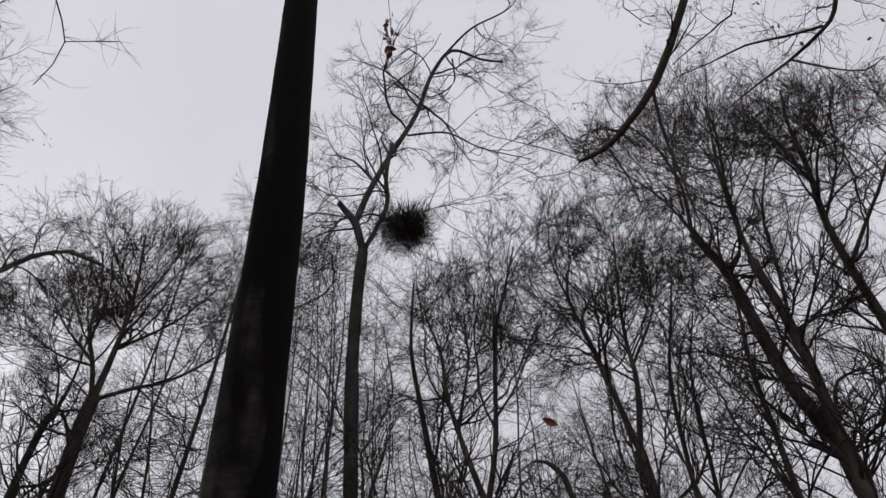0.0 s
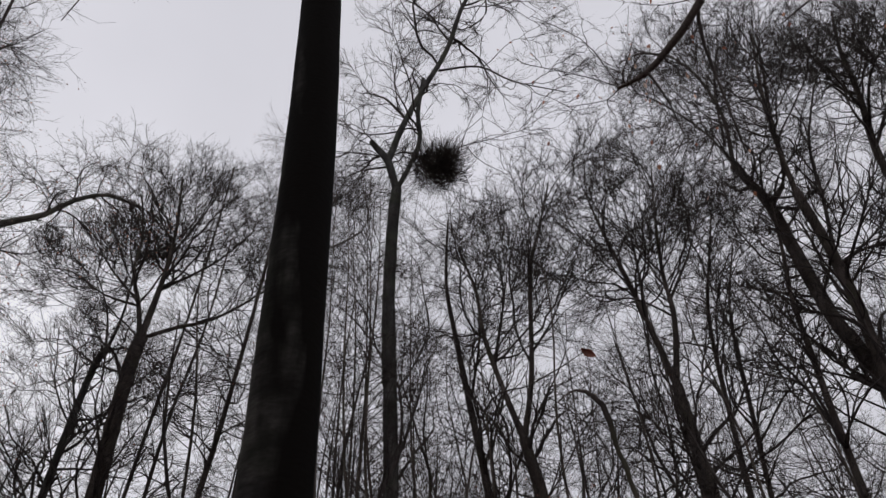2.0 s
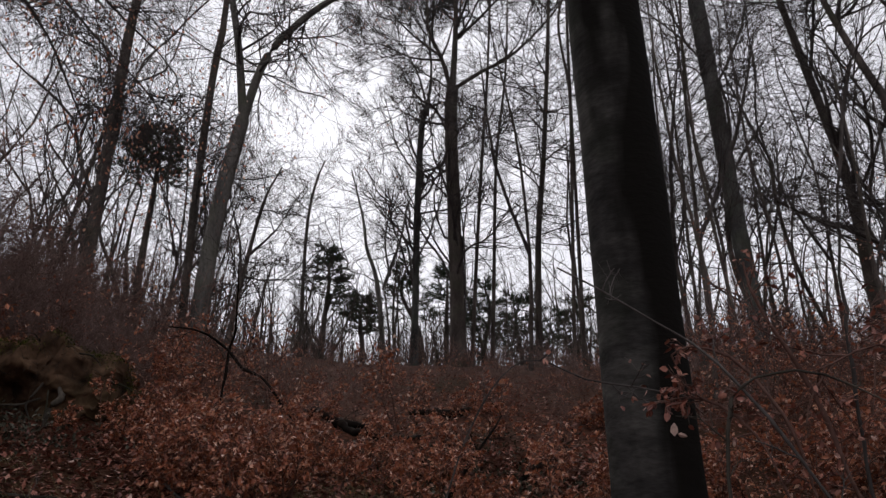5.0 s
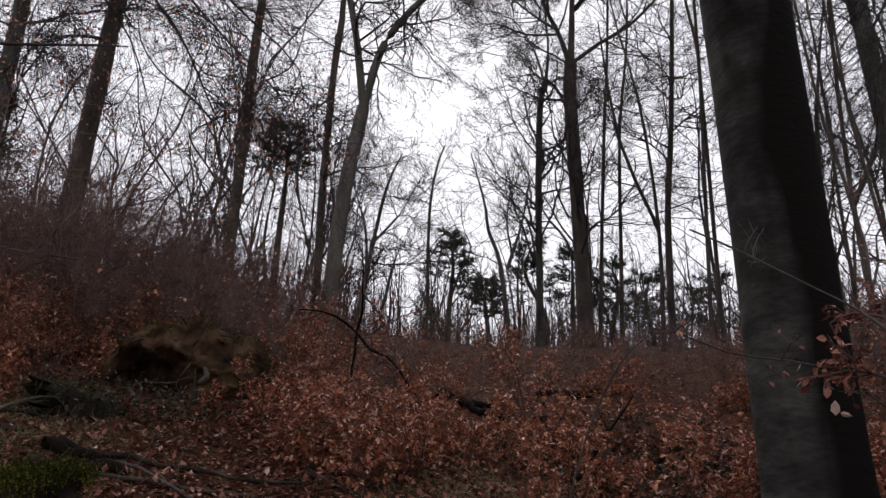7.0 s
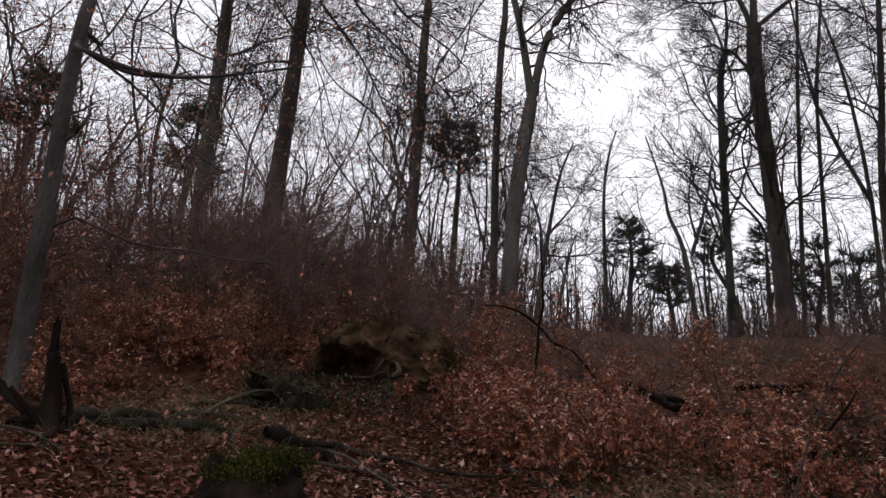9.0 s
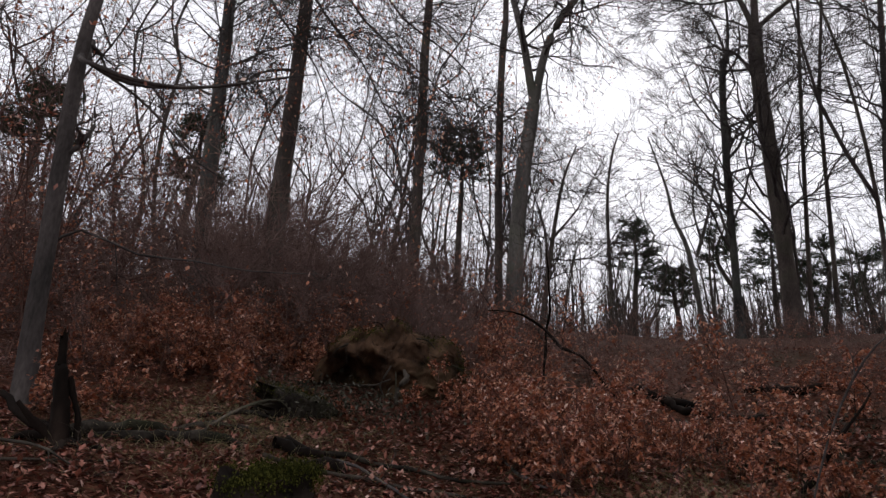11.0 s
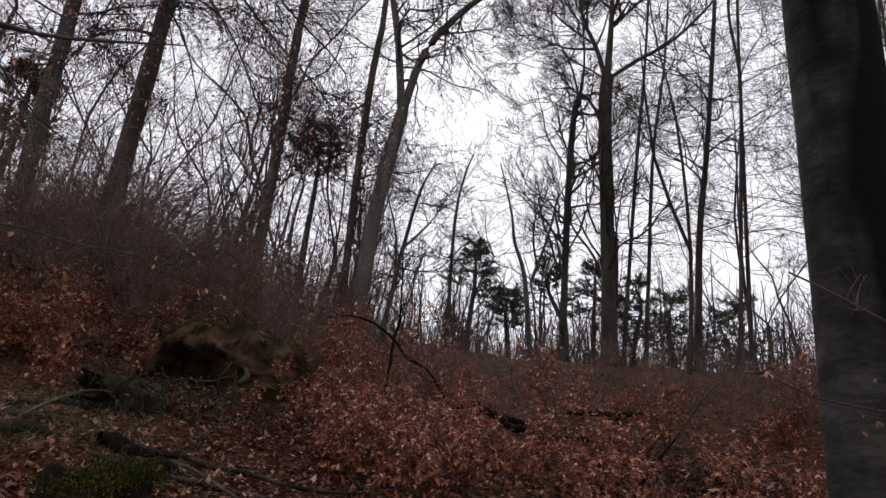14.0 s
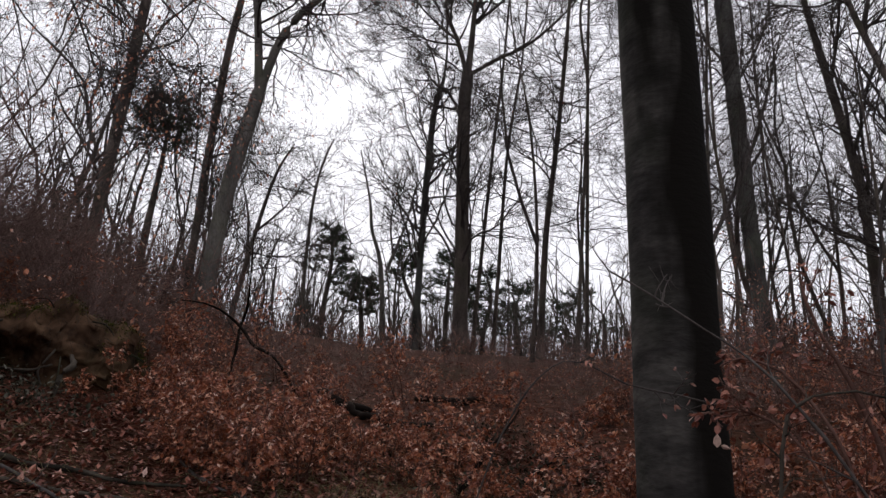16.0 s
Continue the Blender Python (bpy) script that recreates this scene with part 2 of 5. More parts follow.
def grow(start, way, length, r0, segs, up, wander, rng, thin=0.25):
    """n twigs that bend upward (or droop, up < 0) and wander: points (n, segs + 1, 3) and radii."""
    n = len(start)
    pts, d = [start], unit(way)
    for _ in range(segs):
        d = unit(d + np.array([0, 0, up]) / segs + rng.normal(0, wander, (n, 3)))
        pts.append(pts[-1] + d * (length / segs)[:, None])
    return np.stack(pts, 1), r0[:, None] * np.linspace(1, thin, segs + 1)[None]


def sprout(pts, rad, count, lo, hi, spread, rng):
    """Picks count starts along each parent (between the fractions lo and hi) with ways that leave it at about the given spread."""
    n, k = rad.shape
    idx = np.repeat(np.arange(n), count)
    t = rng.uniform(lo, hi, len(idx)) * (k - 1.001)
    i = t.astype(int)
    f = (t - i)[:, None]
    p = pts[idx, i] * (1 - f) + pts[idx, i + 1] * f
    tan = unit(pts[idx, i + 1] - pts[idx, i])
    side = unit(np.cross(tan, rng.normal(0, 1, tan.shape)))
    s = np.radians(rng.normal(spread, 10, len(idx)))[:, None]
    return p, tan * np.cos(s) + side * np.sin(s), rad[idx, i] * (1 - f[:, 0]) + rad[idx, i + 1] * f[:, 0], t / (k - 1)


def leaf_blades(pos, way, size, rng, flat=0.0, plain=False):
    """Oval folded leaves with a curl: eight triangles each, or four where plain."""
    n = len(pos)
    w = unit(way)
    side = unit(np.cross(w, rng.normal(0, 1, (n, 3)) * (1 - flat) + np.array([0, 0, 1.0]) * flat * 4))
    nor = np.cross(side, w)
    s = size[:, None]
    curl, fold = rng.uniform(-0.35, 0.45, (n, 1)), rng.uniform(0.02, 0.14, (n, 1))
    wide = rng.uniform(0.22, 0.32, (n, 1))
    o = (np.arange(n) * (6 if plain else 8))[:, None, None]
    if plain:
        mid = pos + w * s * 0.45
        v = np.stack([pos, mid + side * s * wide + nor * s * fold, mid - side * s * wide + nor * s * fold, pos + w * s + nor * s * curl * 0.5, mid, mid], 1)
        f = np.array([[0, 4, 1], [0, 2, 4], [1, 4, 3], [2, 3, 4]])[None] + o
    else:
        m1, m2 = pos + w * s * 0.3 + nor * s * curl * 0.05, pos + w * s * 0.68 + nor * s * curl * 0.25
        v = np.stack([pos, m1 + side * s * wide + nor * s * fold, m1 - side * s * wide + nor * s * fold, m2 + side * s * wide * 0.85 + nor * s * fold,
                      m2 - side * s * wide * 0.85 + nor * s * fold, pos + w * s + nor * s * curl * 0.55, m1, m2], 1)
        f = np.array([[0, 6, 1], [0, 2, 6], [1, 6, 7], [1, 7, 3], [2, 7, 6], [2, 4, 7], [3, 7, 5], [4, 5, 7]])[None] + o
    return v.reshape(-1, 3), f.reshape(-1, 3)


def ground_z(x, y, bumps=True):
    """Height of the slope: it climbs from the path to a rounded ridge, steepest to the north-west, and falls away behind."""
    x, y = np.asarray(x, float), np.asarray(y, float)
    r, az = np.hypot(x, y), np.degrees(np.arctan2(-x, y))
    s = np.interp(az, [-180, -130, -90, -50, -20, 10, 30, 48, 62, 90, 130, 180], [-.12, -.1, .06, .22, .262, .272, .292, .31, .29, .12, -.06, -.12])
    top = np.interp(az, [-180, -60, -20, 10, 30, 50, 80, 180], [22, 21, 22, 22, 26, 32, 28, 22])
    e = np.sqrt(r * r + 0.6) - 0.78
    z = s * -2.5 * np.log(np.exp(-np.clip(e, 0, 120) / 2.5) + np.exp(-top / 2.5))
    if bumps:
        z = z + 0.05 * np.sin(x * 1.7 + 0.6 * y) * np.sin(y * 1.3 - 0.4 * x) + 0.025 * np.sin(3.9 * x + 1) * np.sin(4.3 * y)
    return z


# ---- ground ----
def build_ground():
    g = np.linspace(-1, 1, 261)
    line = np.sinh(g * 5.2) / np.sinh(5.2) * 900
    gx, gy = np.meshgrid(line, line, indexing="ij")
    v = np.stack([gx, gy, ground_z(gx, gy)], -1)
    m = len(line)
    i = np.arange(m * m).reshape(m, m)
    f = np.stack([i[:-1, :-1], i[1:, :-1], i[1:, 1:], i[:-1, 1:]], -1).reshape(-1, 4)
    ob = mesh_object("ground", v, f, FLOOR)
    tagged(ob, "sloping forest floor of brown leaf litter and earth", "ground", kind="structure")


build_ground()


# ---- trees ----
def fork_mesh(ctrl, sides, rng, rough=0.02, step=0.35, flare=0.0, crook=0.0):
    line = spline(ctrl, step)
    if crook:
        k = rng.normal(0, 1, (len(line), 3))
        k = (k + np.roll(k, 1, 0) + np.roll(k, -1, 0)) / 3
        line[:, :3] += k * line[:, 3:4] * crook
        line[:, 3] *= 1 + 0.22 * k[:, 0]
    p, r = line[None, :, :3], line[None, :, 3].copy()
    if flare:
        r = r * (1 + flare * np.exp(-np.maximum(line[None, :, 2] - line[0, 2] - 0.3, 0) / 0.35))
    v, f = tubes(p, r, sides)
    c = np.repeat(p[0], sides, axis=0)
    ph = rng.uniform(0, 9, 3)
    k = 1 + rough * (np.sin(v[:, 2] * 2.3 + ph[0] + 3 * v[:, 0]) + np.sin(v[:, 2] * 5.1 + ph[1] - 4 * v[:, 1]) + 0.7 * np.sin(v[:, 0] * 31 + v[:, 2] * 3 + ph[2]))
    return c + (v - c) * k[:, None], f, line


SEED = [100]


def tree(name, label, stems, n1=24, low=0.35, crown=0, leafy=0, droop=0, bare_trunk=0, mat=None, detail=1.0, up=None, reach=1.0, fine=1.0, wander=0.16, along=0.5, group="trees of the wood"):
    """A bare broadleaved tree: a trunk and limbs through control rows, then three orders of finer branches."""
    SEED[0] += 1
    rng = np.random.default_rng(SEED[0])
    base = stems[0][0]
    origin = np.array([base[0], base[1], float(ground_z(base[0], base[1]))])
    root = tagged(new(name), label, "tree", group)
    root.location = origin
    mat = mat or (PALE if "pale" in label else BEECH if "grey" in label or "slender" in label else DARK)
    up = up if up is not None else (-0.35 if droop else (0.65 if crown else 0.15))
    for i, ctrl in enumerate(stems):
        c = np.array(ctrl, float)
        c[:, :3] -= origin
        v, f, line = fork_mesh(c, 10 if i == 0 else 6, rng, step=0.35 if detail >= 1 else 0.9, flare=0.25 if i == 0 else 0)
        limb = mesh_object("trunk" if i == 0 else "limb", v, f, mat if i == 0 or c[0, 3] > 0.07 else TWIG, root)
        if i == 0 and bare_trunk:
            continue
        crowns, leaves = Heap(), Heap()
        height = np.linalg.norm(line[-1, :3] - line[0, :3])
        if i == 0 and len(stems) > 1:
            lo, cnt = 0.25, max(5, int(n1 * along))
        else:
            lo, cnt = (low if i == 0 else 0.2 if crown else 0.08), n1
        cnt = max(3, int(cnt * (1 if i == 0 else min(1.0, 0.16 + height / 8.5))))
        if i and height < 1.6 and reach > 0.9:
            cnt = 2
        open_crown = crown and detail >= 1
        if open_crown:
            cnt = max(4, int(cnt * 0.62))
        p, w, r, t = sprout(line[None, :, :3], line[None, :, 3], cnt, lo, 0.99, 49 if open_crown else 58, rng)
        r1 = np.minimum(r * (0.62 if open_crown else 0.5), 0.07 if open_crown else 0.04) * rng.uniform(0.5, 1, cnt)
        size = reach * rng.uniform(0.6, 1.0, cnt) * (1.2 - 0.6 * t) * ((min(5.4, 1.9 + height * 0.46) if open_crown else min(4.2, 1.5 + height * 0.36)) if crown else min(3.8, 1.2 + height * 0.2))
        b1, q1 = grow(p, w, size, np.maximum(r1, (0.021 if open_crown else 0.014) * fine), 9 if open_crown else 7, up, 0.2 if open_crown else wander, rng)
        crowns.add(*tubes(b1, q1, 4))
        c2 = max(3, int(10 * detail))
        p, w, r, t = sprout(b1, q1, c2, 0.34 if open_crown else 0.15, 1.0, 44 if open_crown else 48, rng)
        w[:, 2] *= 0.6
        b2, q2 = grow(p, w, np.repeat(size, c2) * rng.uniform(0.3, 0.75, len(p)) * (1.1 - 0.5 * t), np.clip(r * 0.7, (0.0125 if open_crown else 0.0065) * fine, 0.034), 5 if open_crown else 4, up * 0.7, 0.24 if open_crown else wander * 1.2, rng, 0.4)
        crowns.add(*tubes(b2, q2, 3))
        c3 = max(2, int((8 if open_crown else 5) * detail))
        p, w, r, t = sprout(b2, q2, c3, 0.25, 1.0, 38, rng)
        thin = (0.0050 if detail >= 1 else 0.0068) * fine
        b3, q3 = grow(p, w, (rng.uniform(0.16, 0.6, len(p)) if open_crown else rng.uniform(0.3, 0.95, len(p))) * min(1, reach * 1.5), np.full(len(p), thin), 2 if detail >= 1 else 1, up * 0.5, 0.2, rng, 0.45)
        crowns.add(*(tubes(b3, q3, 3) if detail >= 1 else spikes(b3, q3)))
        p, w, r, t = sprout(b3, q3, 3 if detail >= 1 else 2, 0.2, 1.0, 38, rng)
        b4, q4 = grow(p, w, rng.uniform(0.12, 0.42, len(p)) * min(1, reach * 1.5), np.full(len(p), thin * 0.72), 1, up * 0.4, 0.2, rng, 0.35)
        crowns.add(*spikes(b4, q4))
        if leafy:
            pick = rng.random(len(b4)) < 0.05 * leafy
            v, f = leaf_blades(b4[pick][:, -1], b4[pick][:, -1] - b4[pick][:, -2] + np.array([0, 0, -0.25]), rng.uniform(0.05, 0.085, pick.sum()), rng, 0, True)
            leaves.add(v, f)
        crowns.make("crown", TWIG, root if i == 0 else limb)
        leaves.make("foliage", COPPER, root if i == 0 else limb, "withered brown leaves", False)
    return root


# the large smooth trunk beside the camera
def near_beech():
    rng = np.random.default_rng(3)
    x0, y0, lx, ly = 1.134, 4.446, -0.034, -0.111
    z0 = float(ground_z(x0 - lx, y0 - ly))
    root = tagged(new("beech_tree"), "thick smooth grey beech trunk with dark streaks, shade painted into its upper bark", "tree", "trees of the wood")
    root.location = (x0, y0, z0)
    hs = [z0 - 0.3, 1.6, 4.0, 7.0, 9.0, 11.0, 13.0, 15.0]
    bend = [0, 0, 0, -0.02, -0.07, -0.12, -0.10, -0.05]
    ctrl = [(lx * (h - 1.6) + s, ly * (h - 1.6) - 0.25 * s, h - z0, 0.275 - 0.007 * (h - 1.6)) for h, s in zip(hs, bend)]
    ctrl += [(-0.1, -1.4, 18 - z0, 0.13), (0.3, -1.3, 22 - z0, 0.06)]
    v, f, line = fork_mesh(ctrl, 48, rng, 0.006, 0.10, 0.12)
    mesh_object("trunk", v, f, SHADED_BEECH, root)
    crowns = Heap()
    p, w, r, t = sprout(line[None, :, :3], line[None, :, 3], 22, 0.78, 0.99, 55, rng)
    b1, q1 = grow(p, w, rng.uniform(2.5, 5, 22), np.full(22, 0.05), 8, 0.5, 0.12, rng)
    crowns.add(*tubes(b1, q1, 5))
    p, w, r, t = sprout(b1, q1, 10, 0.15, 1, 45, rng)
    b2, q2 = grow(p, w, rng.uniform(0.6, 1.8, len(p)), np.full(len(p), 0.014), 5, 0.2, 0.15, rng)
    crowns.add(*tubes(b2, q2, 3))
    p, w, r, t = sprout(b2, q2, 6, 0.1, 1, 45, rng)
    b3, q3 = grow(p, w, rng.uniform(0.2, 0.6, len(p)), np.full(len(p), 0.004), 2, 0.1, 0.15, rng)
    crowns.add(*tubes(b3, q3, 3))
    crowns.make("crown", TWIG, root)
    o = np.array([x0, y0, z0])
    hanging = [(0.75, 3.2, 13.6, 0.03), (1.5, 3.3, 14.2, 0.02), (1.86, 3.38, 13.0, 0.008), (1.96, 3.35, 10.9, 0.004), (1.94, 3.36, 9.79, 0.003)]
    leftward = [(0.7, 3.1, 14.5, 0.03), (-1.2, 3.0, 14.0, 0.02), (-2.0, 3.2, 11.0, 0.012), (-1.71, 3.38, 8.73, 0.008), (-1.3, 3.55, 7.77, 0.006), (-1.3, 3.55, 6.99, 0.003)]
    side = [(-1.3, 3.55, 7.77, 0.005), (-1.1, 3.6, 8.05, 0.004), (-0.93, 3.66, 8.3, 0.003)]
    for c in (hanging, leftward, side):
        c = np.array(c)
        c[:, :3] -= o
        v, f, line = fork_mesh(c, 6, rng)
        k = Heap()
        k.add(v, f)
        p, w, r, t = sprout(line[None, :, :3], line[None, :, 3], 16, 0.45, 1, 55, rng)
        s1, r1 = grow(p, w, rng.uniform(0.1, 0.5, 16), np.full(16, 0.003), 3, -0.2, 0.15, rng)
        k.add(*tubes(s1, r1, 3))
        k.make("limb", TWIG, root)
    n = 46
    p = np.stack([1.95 - x0 + rng.normal(0, 0.05, n), 3.36 - y0 + rng.normal(0, 0.05, n), rng.uniform(9.75, 10.95, n) - z0], 1)
    v, f = leaf_blades(p, rng.normal(0, 0.5, (n, 3)) + np.array([0, 0, -0.8]), rng.uniform(0.06, 0.13, n), rng)
    mesh_object("foliage", v, f, LITTER, root, "hanging cluster of withered leaves", False)


near_beech()
tree("beech_tree", "dark leaning tree with brown leaves on its trunk",
     [[(-6.45, 3.90, 1.55, 0.112), (-6.49, 3.85, 2.26, 0.096), (-6.51, 3.82, 2.9, 0.090), (-6.52, 3.80, 3.57, 0.086), (-6.53, 3.78, 4.1, 0.082), (-6.54, 3.76, 4.6, 0.079), (-6.55, 3.74, 5.18, 0.075), (-6.55, 3.74, 5.88, 0.071), (-6.52, 3.78, 6.6, 0.065), (-6.48, 3.85, 8.1, 0.054), (-6.5, 3.8, 10.0, 0.040)],
      [(-6.55, 3.75, 5.62, 0.036), (-6.2, 3.55, 5.36, 0.030), (-5.85, 3.5, 5.16, 0.026), (-5.62, 3.74, 5.08, 0.023), (-5.36, 4.12, 5.12, 0.019), (-5.03, 4.54, 5.3, 0.014), (-4.64, 4.94, 5.52, 0.006)],
      [(-6.95, 4.05, 3.60, 0.018), (-6.41, 4.04, 3.72, 0.014), (-6.11, 4.50, 3.56, 0.012), (-5.77, 4.94, 3.57, 0.010), (-5.38, 5.38, 3.53, 0.008), (-4.85, 5.87, 3.57, 0.005)],
      [(-6.96, 4.05, 6.10, 0.040), (-6.68, 3.92, 5.66, 0.030), (-6.46, 4.28, 5.55, 0.026), (-6.23, 4.62, 5.62, 0.022), (-5.94, 5.00, 5.76, 0.016), (-5.14, 5.85, 6.19, 0.006)],
      [(-6.68, 3.92, 5.66, 0.020), (-6.42, 4.35, 5.42, 0.016), (-6.19, 4.68, 5.10, 0.013), (-5.97, 4.96, 4.76, 0.009), (-5.68, 5.31, 4.56, 0.004)]], leafy=6, n1=9, detail=0.5, wander=0.24, reach=0.34, fine=0.5, mat=TWIG)
tree("beech_tree", "slender grey beech tree in the sapling thicket",
     [[(-11.45, 9.84, 4.11, 0.211), (-11.49, 9.80, 5.96, 0.176), (-11.54, 9.74, 7.82, 0.163), (-11.55, 9.72, 10.31, 0.150), (-11.59, 9.67, 12.38, 0.134), (-11.63, 9.62, 15.55, 0.117), (-11.93, 9.27, 20.20, 0.099)]], n1=28, low=0.3)
tree("beech_tree", "tall dark beech tree with drooping twigs and few withered leaves",
     [[(-9.07, 9.47, 3.48, 0.226), (-9.05, 9.48, 5.48, 0.189), (-9.04, 9.50, 7.30, 0.173), (-9.00, 9.53, 9.42, 0.156), (-8.98, 9.56, 11.77, 0.136), (-8.95, 9.58, 14.72, 0.115), (-9.07, 9.46, 18.78, 0.091)],
      [(-8.97, 9.57, 12.6, 0.05), (-8.2, 8.3, 11.6, 0.035), (-7.18, 7.91, 9.43, 0.024), (-6.5, 8.48, 8.29, 0.018), (-5.96, 8.88, 7.03, 0.012), (-5.44, 9.21, 6.02, 0.005)],
      [(-8.96, 9.57, 13.4, 0.05), (-7.8, 8.6, 12.0, 0.035), (-6.73, 8.3, 9.55, 0.024), (-6.03, 8.83, 8.59, 0.018), (-5.15, 9.38, 7.64, 0.012), (-4.79, 9.57, 6.77, 0.005)],
      [(-8.95, 9.58, 14.4, 0.05), (-7.2, 8.8, 12.4, 0.035), (-6.17, 8.74, 9.66, 0.023), (-5.53, 9.16, 8.88, 0.018), (-4.9, 9.52, 8.21, 0.012), (-4.7, 9.62, 6.99, 0.005)],
      [(-8.98, 9.56, 11.6, 0.045), (-8.4, 8.0, 10.9, 0.03), (-7.73, 7.37, 9.24, 0.022), (-7.09, 7.99, 8.06, 0.015), (-6.72, 8.31, 6.82, 0.006)],
      [(-9.0, 9.53, 9.4, 0.04), (-9.2, 8.9, 9.1, 0.026), (-9.0, 8.0, 8.2, 0.018), (-8.6, 7.5, 7.4, 0.008)]], n1=13, low=0.25, leafy=8, up=-0.3, wander=0.24, reach=0.75)
tree("beech_tree", "slim dark beech tree on the slope",
     [[(-10.08, 16.26, 5.07, 0.206), (-10.08, 16.26, 6.38, 0.172), (-10.05, 16.28, 10.90, 0.161), (-10.04, 16.28, 14.16, 0.143), (-9.95, 16.34, 17.31, 0.123), (-9.79, 16.44, 21.82, 0.101), (-9.88, 16.38, 27.49, 0.079)]], n1=30, low=0.3)
tree("beech_tree", "thin dark straight tree beside the forked beech",
     [[(-7.46, 16.54, 4.64, 0.130), (-7.47, 16.53, 6.03, 0.108), (-7.50, 16.52, 9.65, 0.108), (-7.45, 16.54, 12.86, 0.105), (-7.34, 16.59, 14.70, 0.099)],
      [(-7.34, 16.59, 14.70, 0.092), (-7.34, 16.59, 18.42, 0.070), (-7.50, 16.52, 22.42, 0.057), (-7.87, 16.35, 26.95, 0.041)]], n1=14, low=0.5)
tree("beech_tree", "pale grey beech tree forking into two stems, one arching",
     [[(-5.99, 13.91, 3.79, 0.223), (-5.92, 13.94, 5.30, 0.186), (-5.78, 14.00, 7.73, 0.178), (-5.48, 14.13, 10.10, 0.166)],
      [(-5.47, 14.13, 10.08, 0.108), (-5.73, 14.02, 12.06, 0.094), (-6.14, 13.84, 14.42, 0.080), (-6.34, 13.76, 17.25, 0.064), (-6.62, 13.64, 20.74, 0.046)],
      [(-5.47, 14.13, 10.08, 0.108), (-5.19, 14.25, 11.64, 0.102), (-4.78, 14.43, 12.64, 0.094), (-4.11, 14.72, 13.66, 0.086), (-3.46, 14.99, 14.46, 0.075), (-3.00, 15.19, 15.36, 0.064), (-2.32, 15.49, 16.12, 0.051), (-1.43, 15.87, 16.29, 0.037)]], n1=23, droop=1, leafy=3, bare_trunk=1, up=-0.55, wander=0.24)
tree("beech_tree", "broad-crowned bare beech tree with dark reddish trunk",
     [[(-0.52, 21.76, 5.01, 0.291), (-0.56, 21.76, 7.93, 0.242), (-0.62, 21.76, 10.94, 0.245), (-0.69, 21.76, 14.20, 0.243), (-0.61, 21.76, 15.78, 0.226)],
      [(-0.61, 21.76, 15.78, 0.139), (-0.50, 21.76, 17.50, 0.118), (-0.44, 21.76, 19.36, 0.095), (-0.56, 21.76, 21.49, 0.070), (-0.87, 21.75, 23.92, 0.042)],
      [(-0.63, 21.76, 15.52, 0.103), (-0.99, 21.75, 16.95, 0.087), (-1.51, 21.73, 18.41, 0.068), (-1.61, 21.73, 20.13, 0.050), (-2.18, 21.71, 22.47, 0.030)],
      [(-0.58, 21.76, 15.66, 0.078), (0.44, 21.79, 16.38, 0.068), (1.58, 21.82, 17.06, 0.056), (2.74, 21.86, 18.25, 0.044), (3.65, 21.88, 19.43, 0.031)],
      [(-0.48, 21.76, 17.92, 0.064), (0.42, 21.79, 18.79, 0.051), (1.54, 21.82, 20.23, 0.037), (2.49, 21.85, 22.04, 0.021)],
      [(-0.47, 21.76, 19.50, 0.057), (0.18, 21.78, 21.46, 0.040), (0.76, 21.80, 23.76, 0.021)],
      [(-1.10, 21.74, 17.18, 0.053), (-2.17, 21.71, 18.18, 0.036), (-3.04, 21.69, 19.29, 0.018)],
      [(-0.99, 21.75, 16.95, 0.050), (-2.2, 21.7, 17.1, 0.036), (-3.4, 21.6, 17.7, 0.024), (-4.4, 21.6, 17.6, 0.012)],
      [(-0.69, 21.76, 14.20, 0.045), (-1.7, 21.7, 14.3, 0.032), (-2.9, 21.6, 15.0, 0.014)]], n1=32, crown=1, along=0.6, leafy=0.25)
tree("beech_tree", "slender bare tree leaning beside a broad beech",
     [[(-2.16, 23.66, 5.30, 0.151), (-2.12, 23.67, 8.31, 0.126), (-2.07, 23.67, 11.72, 0.126), (-1.92, 23.69, 15.15, 0.123), (-1.68, 23.71, 16.24, 0.109)],
      [(-1.68, 23.71, 16.24, 0.073), (-1.55, 23.72, 17.49, 0.056), (-1.58, 23.72, 19.05, 0.039), (-1.81, 23.70, 21.12, 0.020)],
      [(-1.71, 23.71, 16.10, 0.054), (-2.09, 23.67, 17.72, 0.037), (-2.80, 23.61, 19.17, 0.019)]], n1=32, crown=1, along=1.0, leafy=1.2)
tree("beech_tree", "small bare tree with twisted thin stems",
     [[(-7.75, 29.14, 6.01, 0.105), (-7.75, 29.14, 8.71, 0.087), (-7.76, 29.14, 13.02, 0.072), (-7.52, 29.20, 15.31, 0.054), (-7.12, 29.31, 16.78, 0.035)]], n1=14)
tree("beech_tree", "small bare tree with forked pale stems",
     [[(-3.47, 25.93, 5.51, 0.128), (-3.62, 25.91, 7.09, 0.107), (-3.89, 25.87, 9.51, 0.090), (-4.34, 25.80, 10.92, 0.071), (-4.50, 25.78, 12.12, 0.051), (-5.07, 25.70, 14.43, 0.030)],
      [(-3.60, 25.91, 9.27, 0.074), (-2.98, 26.00, 11.29, 0.051), (-2.68, 26.04, 12.94, 0.028)],
      [(-3.37, 25.94, 9.71, 0.055), (-3.59, 25.91, 11.34, 0.038), (-3.26, 25.96, 13.73, 0.019)]], n1=10)
